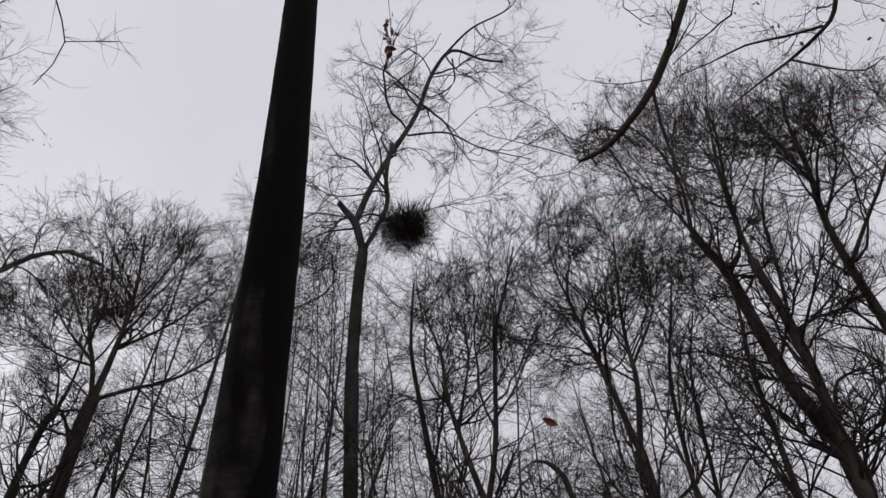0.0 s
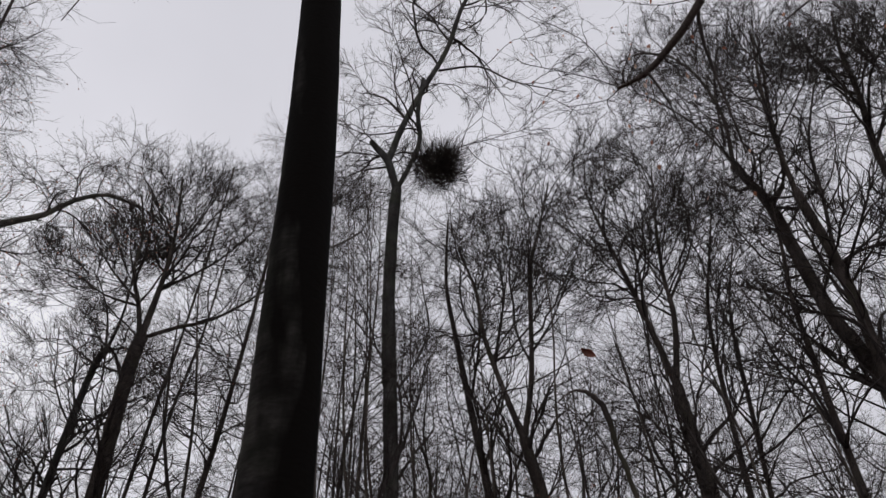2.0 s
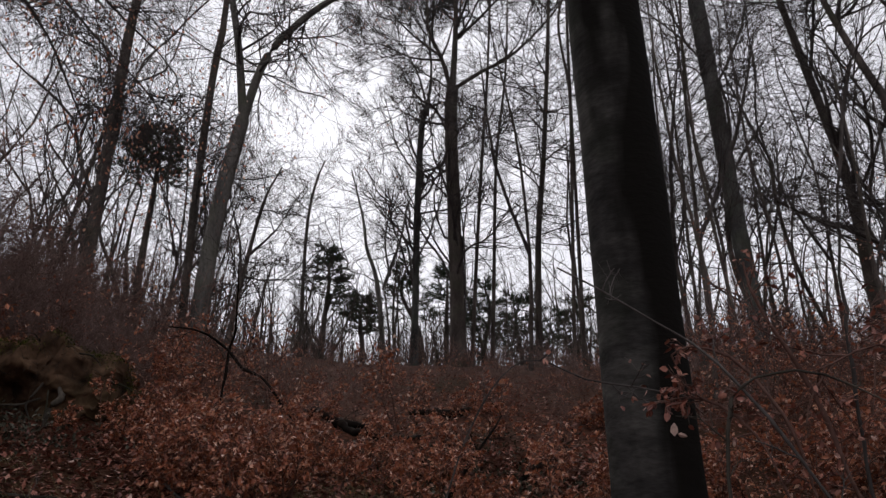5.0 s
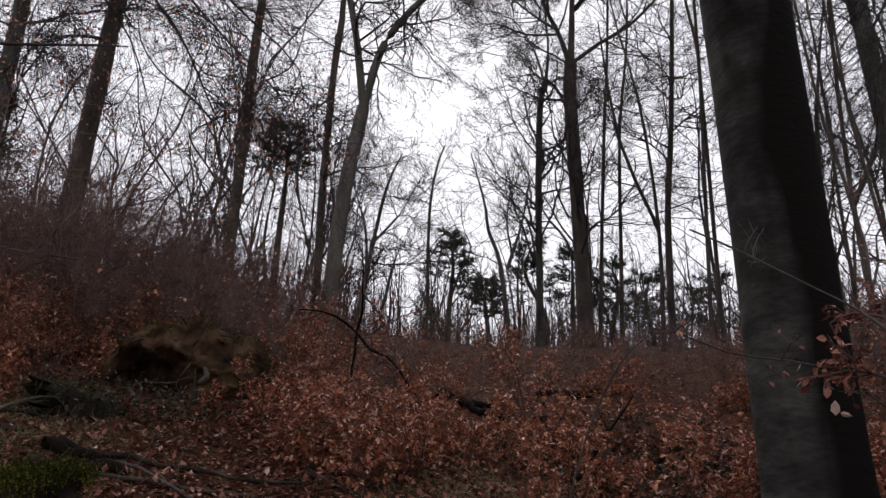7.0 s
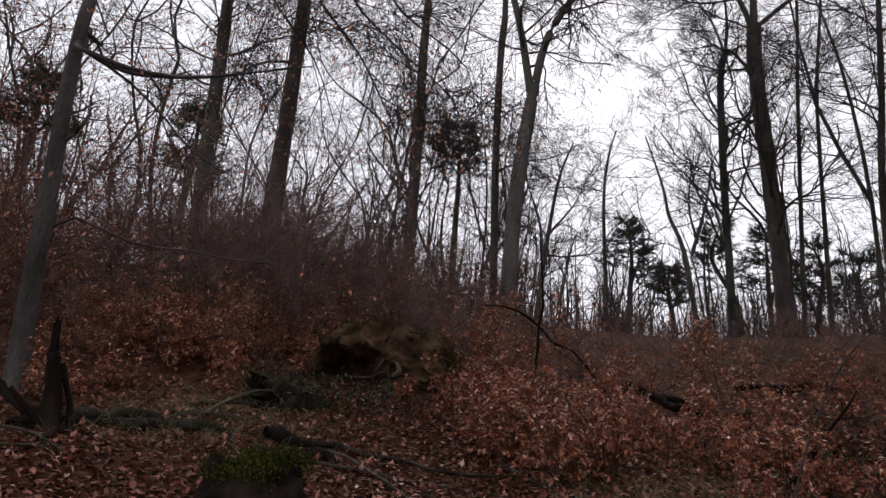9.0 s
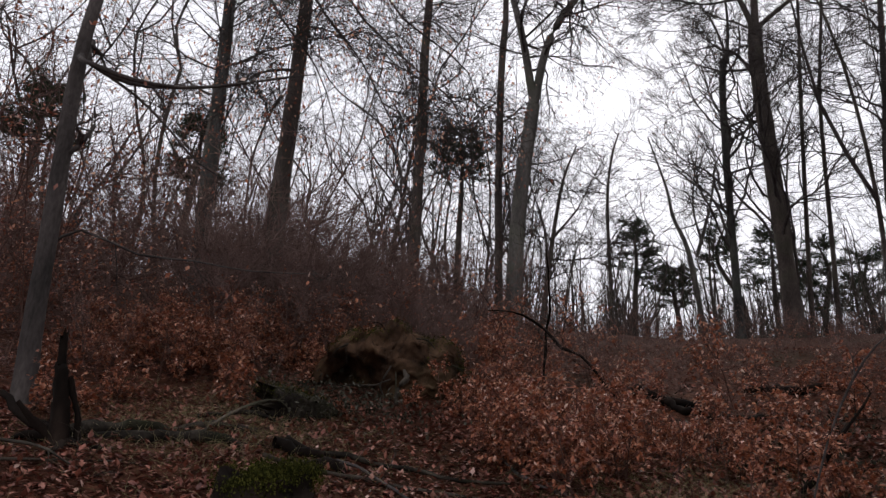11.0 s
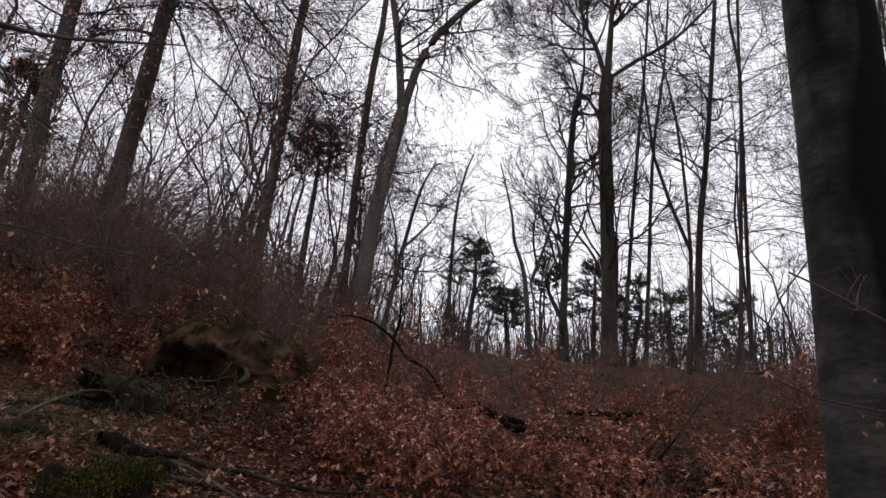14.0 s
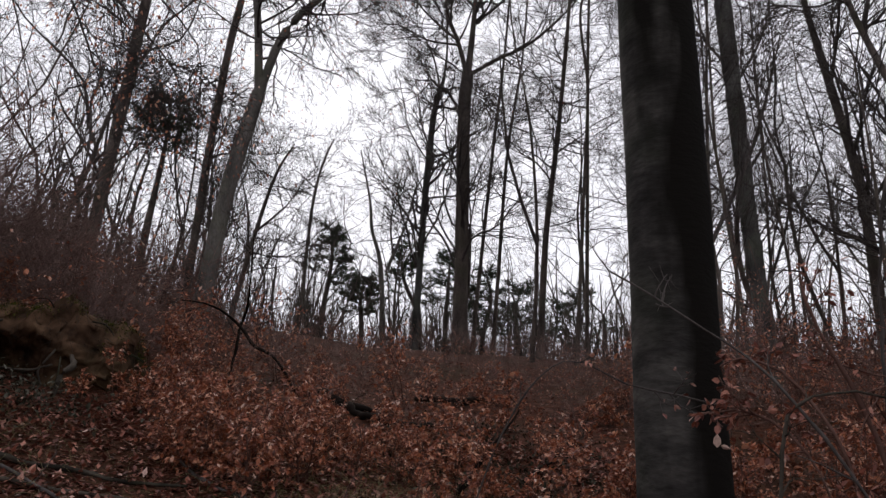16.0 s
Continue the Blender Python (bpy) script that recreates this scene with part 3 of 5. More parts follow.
tree("beech_tree", "small bare bushy tree on the slope",
     [[(-6.12, 16.02, 4.30, 0.083), (-6.00, 16.06, 5.38, 0.069), (-5.76, 16.15, 7.28, 0.054), (-5.49, 16.26, 8.90, 0.038), (-5.13, 16.39, 9.91, 0.020)],
      [(-5.88, 16.11, 6.20, 0.045), (-5.97, 16.07, 7.59, 0.030), (-6.34, 15.93, 8.89, 0.013)],
      [(-5.76, 16.15, 7.28, 0.039), (-5.14, 16.39, 8.09, 0.026), (-4.78, 16.52, 8.90, 0.013)]], n1=20)
tree("beech_tree", "thin bare tree with upright twigs",
     [[(1.89, 20.00, 4.66, 0.128), (1.92, 19.99, 5.60, 0.107), (2.07, 19.98, 8.92, 0.096), (2.39, 19.94, 11.77, 0.082), (2.76, 19.90, 15.94, 0.067), (3.08, 19.87, 20.63, 0.051), (3.29, 19.85, 25.38, 0.034)]], n1=26, low=0.25)
tree("beech_tree", "thin straight young tree with few withered leaves",
     [[(2.89, 17.84, 4.20, 0.067), (2.90, 17.84, 5.21, 0.056), (2.98, 17.83, 8.96, 0.050), (3.10, 17.80, 14.40, 0.042), (3.29, 17.77, 18.57, 0.033), (3.50, 17.73, 22.77, 0.022)]], n1=20, low=0.2, leafy=1)
tree("beech_tree", "thin straight young bare tree",
     [[(-0.12, 22.10, 5.05, 0.080), (0.06, 22.10, 8.06, 0.066), (0.41, 22.10, 12.89, 0.059), (0.71, 22.10, 16.38, 0.049), (0.96, 22.09, 20.99, 0.039), (1.11, 22.09, 25.85, 0.029)]], n1=18, low=0.2)
tree("beech_tree", "thin bare young tree",
     [[(0.56, 22.09, 5.04, 0.080), (0.71, 22.09, 8.46, 0.066), (0.94, 22.08, 12.87, 0.055), (1.43, 22.06, 16.82, 0.042), (1.68, 22.05, 21.45, 0.028)]], n1=16, low=0.2)
tree("beech_tree", "young bare tree with thin upright stem",
     [[(2.45, 16.83, 3.96, 0.060), (2.52, 16.82, 5.42, 0.050), (2.67, 16.80, 8.17, 0.046), (2.87, 16.77, 11.97, 0.042), (2.90, 16.77, 15.53, 0.036), (5.56, 16.37, 18.31, 0.035), (5.61, 16.37, 20.35, 0.028)]], n1=20, low=0.2)
tree("broom_tree", "slender beech with broken fork and crooked upper limb",
     [[(5.87, 13.82, 3.35, 0.208), (5.84, 13.84, 4.27, 0.174), (5.74, 13.88, 7.01, 0.175), (5.65, 13.91, 13.11, 0.183), (5.66, 13.91, 10.68, 0.173), (5.64, 13.92, 13.50, 0.180), (5.75, 13.87, 16.60, 0.183), (5.86, 13.83, 18.03, 0.172)],
      [(5.86, 13.83, 18.03, 0.139), (5.59, 13.94, 19.44, 0.128), (5.30, 14.06, 20.01, 0.113), (5.05, 14.17, 20.51, 0.097)],
      [(5.59, 13.94, 19.44, 0.128), (6.06, 13.74, 21.36, 0.122), (6.76, 13.45, 23.53, 0.115), (7.79, 13.02, 26.47, 0.108), (8.66, 12.65, 30.20, 0.099), (9.70, 12.21, 32.56, 0.086), (10.92, 11.70, 31.80, 0.066), (11.93, 11.28, 31.60, 0.047)],
      [(5.86, 13.83, 18.03, 0.090), (6.25, 13.66, 19.16, 0.087), (6.62, 13.51, 20.56, 0.085), (6.60, 13.52, 22.24, 0.082), (6.83, 13.42, 24.31, 0.079)],
      [(9.28, 12.39, 32.04, 0.059), (10.86, 11.72, 35.20, 0.051), (13.24, 10.73, 38.34, 0.041), (14.94, 10.01, 43.59, 0.030)],
      [(5.59, 13.94, 19.15, 0.042), (4.76, 14.29, 18.98, 0.029), (4.10, 14.57, 18.46, 0.016)],
      [(6.15, 13.70, 21.87, 0.055), (5.45, 14.00, 23.09, 0.038), (4.75, 14.29, 23.43, 0.019)],
      [(7.41, 13.18, 24.95, 0.050), (8.93, 12.54, 25.24, 0.041), (10.13, 12.03, 24.21, 0.030), (11.95, 11.27, 23.51, 0.020)],
      [(9.63, 12.24, 31.67, 0.047), (9.54, 12.28, 29.49, 0.038), (8.79, 12.60, 28.27, 0.029), (8.31, 12.80, 28.04, 0.022)]], n1=19, crown=1, low=0.1, bare_trunk=1, up=0.05, reach=1.05, wander=0.24)
tree("beech_tree", "bare beech tree leaning, forked into upright stems",
     [[(9.95, 13.77, 3.53, 0.201), (9.94, 13.77, 5.08, 0.167), (9.92, 13.79, 7.22, 0.159), (9.62, 14.00, 9.90, 0.150)],
      [(9.62, 14.00, 9.90, 0.094), (9.31, 14.22, 11.38, 0.081), (8.97, 14.46, 13.40, 0.066), (8.89, 14.52, 15.11, 0.049), (8.52, 14.78, 17.11, 0.031)],
      [(9.62, 14.00, 9.90, 0.087), (10.00, 13.73, 11.89, 0.075), (10.37, 13.46, 15.55, 0.063), (10.87, 13.11, 17.60, 0.046), (11.34, 12.77, 19.57, 0.029)],
      [(9.31, 14.22, 11.38, 0.059), (9.17, 14.32, 12.35, 0.047), (9.57, 14.04, 14.61, 0.035), (9.62, 14.00, 16.81, 0.022)],
      [(10.01, 13.72, 12.45, 0.046), (10.76, 13.19, 13.72, 0.030), (11.39, 12.74, 15.51, 0.013)]], n1=32, crown=1)
tree("beech_tree", "dark upright bare tree among saplings",
     [[(9.69, 16.31, 4.06, 0.165), (9.69, 16.31, 6.05, 0.138), (9.69, 16.31, 9.10, 0.127), (9.41, 16.48, 12.14, 0.111), (9.15, 16.63, 14.76, 0.089), (8.98, 16.73, 17.20, 0.064), (9.17, 16.62, 20.33, 0.035)],
      [(9.41, 16.48, 12.14, 0.052), (9.83, 16.23, 14.58, 0.035), (9.92, 16.18, 16.89, 0.016)]], n1=32, crown=1)
tree("beech_tree", "bare beech tree with narrow fan-shaped crown",
     [[(13.48, 11.79, 3.40, 0.208), (13.48, 11.80, 6.32, 0.174), (13.47, 11.80, 8.73, 0.170), (13.47, 11.81, 11.12, 0.160)],
      [(13.47, 11.81, 11.12, 0.107), (13.32, 11.97, 13.07, 0.091), (13.18, 12.13, 14.87, 0.072), (12.92, 12.42, 17.48, 0.052), (12.77, 12.59, 19.53, 0.026)],
      [(13.47, 11.81, 11.12, 0.093), (13.81, 11.42, 13.25, 0.080), (13.88, 11.34, 14.95, 0.063), (14.09, 11.12, 17.01, 0.045), (14.41, 10.76, 19.52, 0.025)],
      [(13.83, 11.41, 13.88, 0.051), (14.54, 10.62, 15.51, 0.033), (15.05, 10.04, 17.15, 0.015)],
      [(13.30, 12.00, 13.29, 0.051), (13.45, 11.83, 15.90, 0.035), (13.55, 11.72, 18.42, 0.017)]], n1=34, crown=1)
tree("beech_tree", "thin bare tree in the wood",
     [[(15.37, 12.67, 3.63, 0.092), (15.51, 12.50, 6.87, 0.077), (15.75, 12.21, 11.41, 0.073), (16.01, 11.90, 14.40, 0.061), (16.54, 11.25, 16.97, 0.044), (16.95, 10.76, 18.85, 0.025)]], n1=36, crown=1)
tree("beech_tree", "thin bare tree with upright twigs",
     [[(16.34, 13.07, 3.68, 0.095), (16.56, 12.79, 7.21, 0.080), (16.89, 12.38, 11.35, 0.069), (17.20, 11.99, 14.79, 0.050), (17.77, 11.26, 17.40, 0.025)]], n1=36, crown=1)
tree("beech_tree", "tall bare beech tree with dark leaning trunk",
     [[(17.78, 8.92, 2.72, 0.272), (17.81, 8.88, 8.97, 0.227), (17.81, 8.86, 10.74, 0.219), (17.66, 9.16, 12.76, 0.210), (17.62, 9.23, 15.47, 0.198), (17.61, 9.26, 17.58, 0.173), (17.40, 9.65, 19.81, 0.145)],
      [(17.40, 9.65, 19.81, 0.090), (17.61, 9.25, 22.39, 0.074), (17.54, 9.39, 25.30, 0.056), (17.27, 9.90, 27.40, 0.033)],
      [(17.64, 9.20, 17.48, 0.108), (18.01, 8.50, 18.45, 0.088), (18.27, 7.99, 21.25, 0.073), (18.63, 7.31, 24.43, 0.054), (18.68, 7.21, 26.07, 0.031)],
      [(17.44, 9.58, 19.44, 0.054), (17.25, 9.94, 21.90, 0.045), (16.81, 10.77, 24.55, 0.035), (16.49, 11.39, 25.97, 0.022)],
      [(17.43, 9.60, 20.92, 0.056), (17.72, 9.05, 24.13, 0.040), (18.18, 8.16, 26.68, 0.021)]], n1=34, crown=1, along=1.3)
tree("beech_tree", "tall bare beech tree with forked leaning trunk",
     [[(16.70, 8.85, 2.57, 0.194), (16.98, 8.31, 9.92, 0.162), (17.09, 8.09, 12.27, 0.159), (17.14, 8.00, 14.30, 0.150), (17.13, 8.02, 16.76, 0.140)],
      [(17.13, 8.02, 16.76, 0.093), (17.26, 7.75, 19.46, 0.076), (17.49, 7.31, 22.14, 0.054), (17.78, 6.74, 24.75, 0.029)],
      [(17.14, 7.98, 13.96, 0.069), (17.39, 7.51, 16.14, 0.057), (17.60, 7.10, 18.30, 0.043), (18.10, 6.13, 20.62, 0.025)],
      [(17.12, 8.03, 13.66, 0.041), (17.50, 7.29, 13.85, 0.027), (17.94, 6.44, 13.53, 0.013)]], n1=34, crown=1, along=1.3)
tree("beech_tree", "tall bare beech tree with wide twiggy crown",
     [[(18.61, 7.18, 2.20, 0.182), (18.83, 6.60, 11.00, 0.151), (18.91, 6.38, 13.60, 0.146), (18.94, 6.29, 15.37, 0.132), (19.02, 6.09, 17.59, 0.115), (19.20, 5.59, 19.90, 0.093), (19.35, 5.21, 22.34, 0.067), (19.53, 4.72, 24.20, 0.036)],
      [(18.95, 6.26, 15.60, 0.078), (19.30, 5.34, 16.65, 0.060), (19.87, 3.81, 18.37, 0.041), (20.31, 2.63, 20.01, 0.022)],
      [(19.02, 6.09, 17.59, 0.061), (19.48, 4.86, 19.46, 0.039), (19.80, 4.01, 21.67, 0.017)],
      [(19.20, 5.59, 19.90, 0.057), (19.08, 5.93, 20.93, 0.038), (19.05, 5.99, 23.27, 0.018)]], n1=44, crown=1, along=1.3)
tree("beech_tree", "young bare tree with slim trunk",
     [[(16.01, 9.98, 2.89, 0.111), (16.22, 9.64, 9.07, 0.092), (16.31, 9.49, 11.12, 0.083), (16.41, 9.33, 13.14, 0.070), (16.61, 9.01, 14.94, 0.052), (16.79, 8.72, 16.76, 0.032)]], n1=34, crown=1, along=1.3)



# ---- backdrop wood: trees of a few kinds, each set at its own place, some unseen behind the camera ----
def crooked(x, y, h, r, rng, forks=3):
    """Control rows of a crooked forest tree: a bent trunk that forks low into winding limbs."""
    g = float(ground_z(x, y))

    def wind(p, d, length, r0, n, turn, r1):
        rows, p, d = [(*p, r0)], np.array(p, float), unit(np.array(d, float))
        for i in range(n):
            d = unit(d + rng.normal(0, turn, 3) * np.array([1, 1, 0.4]) + np.array([0, 0, 0.22]))
            p = p + d * length / n
            rows.append((*p, r0 + (r1 - r0) * (i + 1) / n))
        return rows
    low = rng.uniform(0.32, 0.5)
    trunk = wind((x, y, g - 0.3), (rng.normal(0, 0.1), rng.normal(0, 0.1), 1), h * low, r, 4, 0.16, r * 0.8)
    top = wind(trunk[-1][:3], (rng.normal(0, 0.3), rng.normal(0, 0.3), 1), h * (1 - low), r * 0.72, 6, 0.3, 0.016)
    stems = [trunk, top]
    for k in range(forks):
        start = (trunk[-1] if k == 0 else top[1 + k])[:3]
        a = rng.uniform(0, 6.28)
        stems.append(wind(start, (math.cos(a) * 0.8, math.sin(a) * 0.8, 0.9), h * (1 - low) * rng.uniform(0.55, 0.85) * (1 - 0.14 * k), r * (0.6 - 0.1 * k), 5, 0.34, 0.012))
    return stems


def wood():
    made = []
    for k in range(8):
        rng = np.random.default_rng(50 + k)
        made.append(tree("beech_tree", "thin bare tree, on the ridge or unseen behind the camera", crooked(-22.0 + 7 * k, 34.0, rng.uniform(11, 17), rng.uniform(0.05, 0.08), rng, 2 + k % 2), n1=9, low=0.2, crown=1, detail=0.45, wander=0.24, up=0.3, fine=0.85, group="distant trees"))
    rng = np.random.default_rng(5)
    spots = []
    for _ in range(4000):
        if len(spots) >= 100:
            break
        az = rng.uniform(-70, 80)
        r = rng.uniform(25, 60) if not 28 < az < 70 else rng.uniform(19, 50)
        if (4 < az < 19 and r < 30) or (-30 < az < 4 and rng.random() < (0.5 if az > -16 else 0.2)) or (az > 46 and rng.random() < 0.4):
            continue
        x, y = -r * math.sin(radians(az)), r * math.cos(radians(az))
        if all((x - a) ** 2 + (y - b) ** 2 > 2.2 for a, b in spots):
            spots.append((x, y))
    more = 0
    while more < 9:
        az, r = rng.uniform(-46, -15), rng.uniform(18, 30)
        x, y = -r * math.sin(radians(az)), r * math.cos(radians(az))
        if all((x - a) ** 2 + (y - b) ** 2 > 1.5 for a, b in spots):
            spots.append((x, y))
            more += 1
    more = 0
    while more < 18:
        az, r = rng.uniform(27, 66), rng.uniform(22, 40)
        x, y = -r * math.sin(radians(az)), r * math.cos(radians(az))
        if all((x - a) ** 2 + (y - b) ** 2 > 2.0 for a, b in spots):
            spots.append((x, y))
            more += 1
    # unseen trees added behind the camera to hold back sky light from there
    while len(spots) < 156:
        az, r = rng.uniform(130, 230), rng.uniform(9, 22)
        spots.append((-r * math.sin(radians(az)), r * math.cos(radians(az))))
    for x, y in spots:
        s = rng.uniform(0.75, 1.1)
        az = math.degrees(math.atan2(-x, y))
        if -8 < az < 24:
            s *= 0.5 if 3 < az < 20 else 0.7
        place(made[rng.integers(len(made))], x, y, s, rng)


def place(one, x, y, s, rng, lean=0.05):
    m = Matrix.LocRotScale((x, y, float(ground_z(x, y)) - 0.05), Euler((rng.normal(0, lean), rng.normal(0, lean), rng.uniform(0, 6.28))), None)
    c = copy_thing(one, m)
    c.scale = (s, s, s)
    return c


def understorey():
    """Thin young trees with wide flat sprays of twigs between the tall ones."""
    rng = np.random.default_rng(77)
    homes = [(9.0, 10.5), (12.0, 12.0), (5.5, 17.5), (16.5, 13.5), (14.5, 9.0)]
    made = []
    for k, (x, y) in enumerate(homes):
        h, g = rng.uniform(9, 13), float(ground_z(x, y))
        b = rng.normal(0, 0.3, (5, 2)).cumsum(0) * 0.6
        stem = [(x + b[i, 0], y + b[i, 1], g - 0.3 + h * i / 4, 0.045 * (1.1 - 0.24 * i)) for i in range(5)]
        fork = [stem[1], (stem[1][0] + 0.7, stem[1][1] + 0.3, stem[1][2] + 2, 0.035), (stem[1][0] + 1.0, stem[1][1] + 0.9, stem[1][2] + 4.5, 0.012)]
        made.append(tree("young_beech", "thin young bare beech with wide flat twig sprays", [stem, fork], n1=20, low=0.15, detail=0.75, up=0.15, reach=1.05, fine=0.8, leafy=0.3 if k % 2 else 0, group="understorey"))
    spots = []
    for lo, hi, r0, r1, n in ((-62, -22, 13, 23, 8), (-12, 4, 16, 25, 3), (-20, -13, 13, 19, 3), (20, 27, 19, 26, 3)):
        k = 0
        for _ in range(400):
            if k >= n:
                break
            az, r = rng.uniform(lo, hi), rng.uniform(r0, r1)
            x, y = -r * math.sin(radians(az)), r * math.cos(radians(az))
            if all((x - a) ** 2 + (y - b) ** 2 > 1.2 for a, b in spots):
                spots.append((x, y))
                place(made[rng.integers(5)], x, y, rng.uniform(0.9, 1.3) if az < 4 else rng.uniform(0.75, 1.1), rng)
                k += 1


def thin_stem(x, y, h, seed):
    rng = np.random.default_rng(seed)
    g = float(ground_z(x, y))
    b = rng.normal(0, 0.16, (6, 2)).cumsum(0)
    rows = [(x + b[i, 0], y + b[i, 1], g - 0.3 + h * i / 5, 0.036 * (1.1 - 0.19 * i)) for i in range(6)]
    tree("young_beech", "tall thin bare young beech with few short twigs", [rows], n1=26, low=0.2, detail=0.7, up=0.5, reach=0.7, fine=0.75, group="understorey")


for x, y, h in ((3.87, 12.41, 14.0), (3.83, 11.37, 11.5), (4.74, 13.17, 15.0), (4.48, 11.67, 12.0), (4.05, 13.9, 14.5), (4.9, 14.6, 16.0), (6.9, 14.9, 14.0)):
    thin_stem(x, y, h, int(x * 100))
understorey()
wood()


def far_wood():
    """The far wood behind the ridge: many thin crooked stems, too many to count."""
    rng = np.random.default_rng(88)
    n = 560
    az, r = rng.uniform(-62, 78, n), rng.uniform(26, 75, n)
    keep = (az < -16) | ((az > 4) & (az < 46)) | (rng.random(n) < 0.5)
    az, r, n = az[keep], r[keep], int(keep.sum())
    low = np.where((az > 2) & (az < 21), 0.55, 1.0)
    a = np.radians(az)
    p = np.stack([-r * np.sin(a), r * np.cos(a)], 1)
    p = np.concatenate([p, ground_z(p[:, 0], p[:, 1])[:, None] - 0.3], 1)
    way = np.concatenate([rng.normal(0, 0.09, (n, 2)), np.ones((n, 1))], 1)
    b0, q0 = grow(p, way, rng.uniform(6, 13, n) * low, rng.uniform(0.05, 0.12, n), 9, 0.35, 0.13, rng, 0.12)
    h = Heap()
    h.add(*tubes(b0, q0, 5))
    p, w, t0, t = sprout(b0, q0, 10, 0.15, 0.98, 50, rng)
    b1, q1 = grow(p, w, rng.uniform(0.9, 3.2, len(p)) * (1.2 - 0.7 * t), np.clip(t0 * 0.6, 0.014, 0.055), 5, 0.7, 0.24, rng, 0.3)
    h.add(*tubes(b1, q1, 3))
    p, w, t0, t = sprout(b1, q1, 6, 0.2, 1, 45, rng)
    b2, q2 = grow(p, w, rng.uniform(0.4, 1.2, len(p)), np.full(len(p), 0.012), 1, 0.4, 0.2, rng, 0.4)
    h.add(*spikes(b2, q2))
    n = 700
    a, r = np.radians(rng.uniform(-45, 34, n)), rng.uniform(25, 60, n)
    p = np.stack([-r * np.sin(a), r * np.cos(a)], 1)
    p = np.concatenate([p, ground_z(p[:, 0], p[:, 1])[:, None] - 0.3], 1)
    b0, q0 = grow(p, np.concatenate([rng.normal(0, 0.07, (n, 2)), np.ones((n, 1))], 1), rng.uniform(2.4, 5.4, n) * (0.5 + r / 60), rng.uniform(0.025, 0.06, n), 6, 0.2, 0.06, rng, 0.3)
    h.add(*tubes(b0, q0, 4))
    p, w, t0, t = sprout(b0, q0, 9, 0.35, 1, 48, rng)
    b1, q1 = grow(p, w, rng.uniform(0.5, 1.6, len(p)), np.full(len(p), 0.014), 1, 0.3, 0.2, rng, 0.5)
    h.add(*spikes(b1, q1))
    n = 1300
    a, r = np.radians(rng.uniform(-60, 70, n)), rng.uniform(22.5, 40, n)
    p = np.stack([-r * np.sin(a), r * np.cos(a)], 1)
    p = np.concatenate([p, ground_z(p[:, 0], p[:, 1])[:, None] - 0.1], 1)
    b0, q0 = grow(p, np.concatenate([rng.normal(0, 0.25, (n, 2)), np.ones((n, 1))], 1), rng.uniform(1.0, 3.6, n), np.full(n, 0.018), 4, 0.2, 0.1, rng, 0.4)
    h.add(*tubes(b0, q0, 3))
    p, w, t0, t = sprout(b0, q0, 12, 0.1, 1, 50, rng)
    b1, q1 = grow(p, w, rng.uniform(0.4, 1.1, len(p)), np.full(len(p), 0.012), 1, 0.3, 0.2, rng, 0.5)
    h.add(*spikes(b1, q1))
    tagged(h.make("far_wood", DARK), "far wood of thin bare crooked stems behind the ridge", "trees", kind="stuff")


far_wood()


# ---- pines on the ridge ----
def pine(x, y, top, crown_from, width, label, seed):
    rng = np.random.default_rng(seed)
    g = float(ground_z(x, y))
    h = top - g
    root = tagged(new("pine_tree"), label, "tree", "pines on the ridge")
    root.location = (x, y, g)
    ctrl = [(0, 0, -0.3, 0.15), (rng.normal(0, 0.15), 0, h * 0.35, 0.12), (rng.normal(0, 0.25), 0, h * 0.7, 0.08), (0, 0, h * 0.97, 0.02)]
    v, f, line = fork_mesh(ctrl, 8, rng)
    mesh_object("trunk", v, f, DARK, root)
    lo = (crown_from - g) / h
    n0 = 54
    p, w, r, t = sprout(line[None, :, :3], line[None, :, 3], n0, lo, 0.99, 82, rng)
    rel = (t - lo) / (1 - lo)
    b1, q1 = grow(p, w, width * 1.15 * rng.uniform(0.5, 1.1, n0) * np.clip(1.2 - rel, 0.3, 1), np.full(n0, 0.02), 5, 0.12, 0.1, rng)
    h1 = Heap()
    h1.add(*tubes(b1, q1, 4))
    p, w, r, t = sprout(b1, q1, 9, 0.3, 1, 50, rng)
    w[:, 2] *= 0.35
    b2, q2 = grow(p, w, rng.uniform(0.15, 0.6, len(p)), np.full(len(p), 0.008), 2, 0.25, 0.1, rng)
    h1.add(*tubes(b2, q2, 3))
    h1.make("bough_spray", TWIG, root)
    p, w, r, t = sprout(b2, q2, 30, 0.0, 1, 50, rng)
    n = len(p)
    side = unit(np.cross(w, rng.normal(0, 1, (n, 3)))) * 0.009
    v = np.stack([p - side, p + side, p + unit(w + np.array([0, 0, 0.25])) * rng.uniform(0.1, 0.18, (n, 1))], 1)
    mesh_object("foliage", v, np.arange(n * 3).reshape(-1, 3), NEEDLE, root, "dark green needles", False)


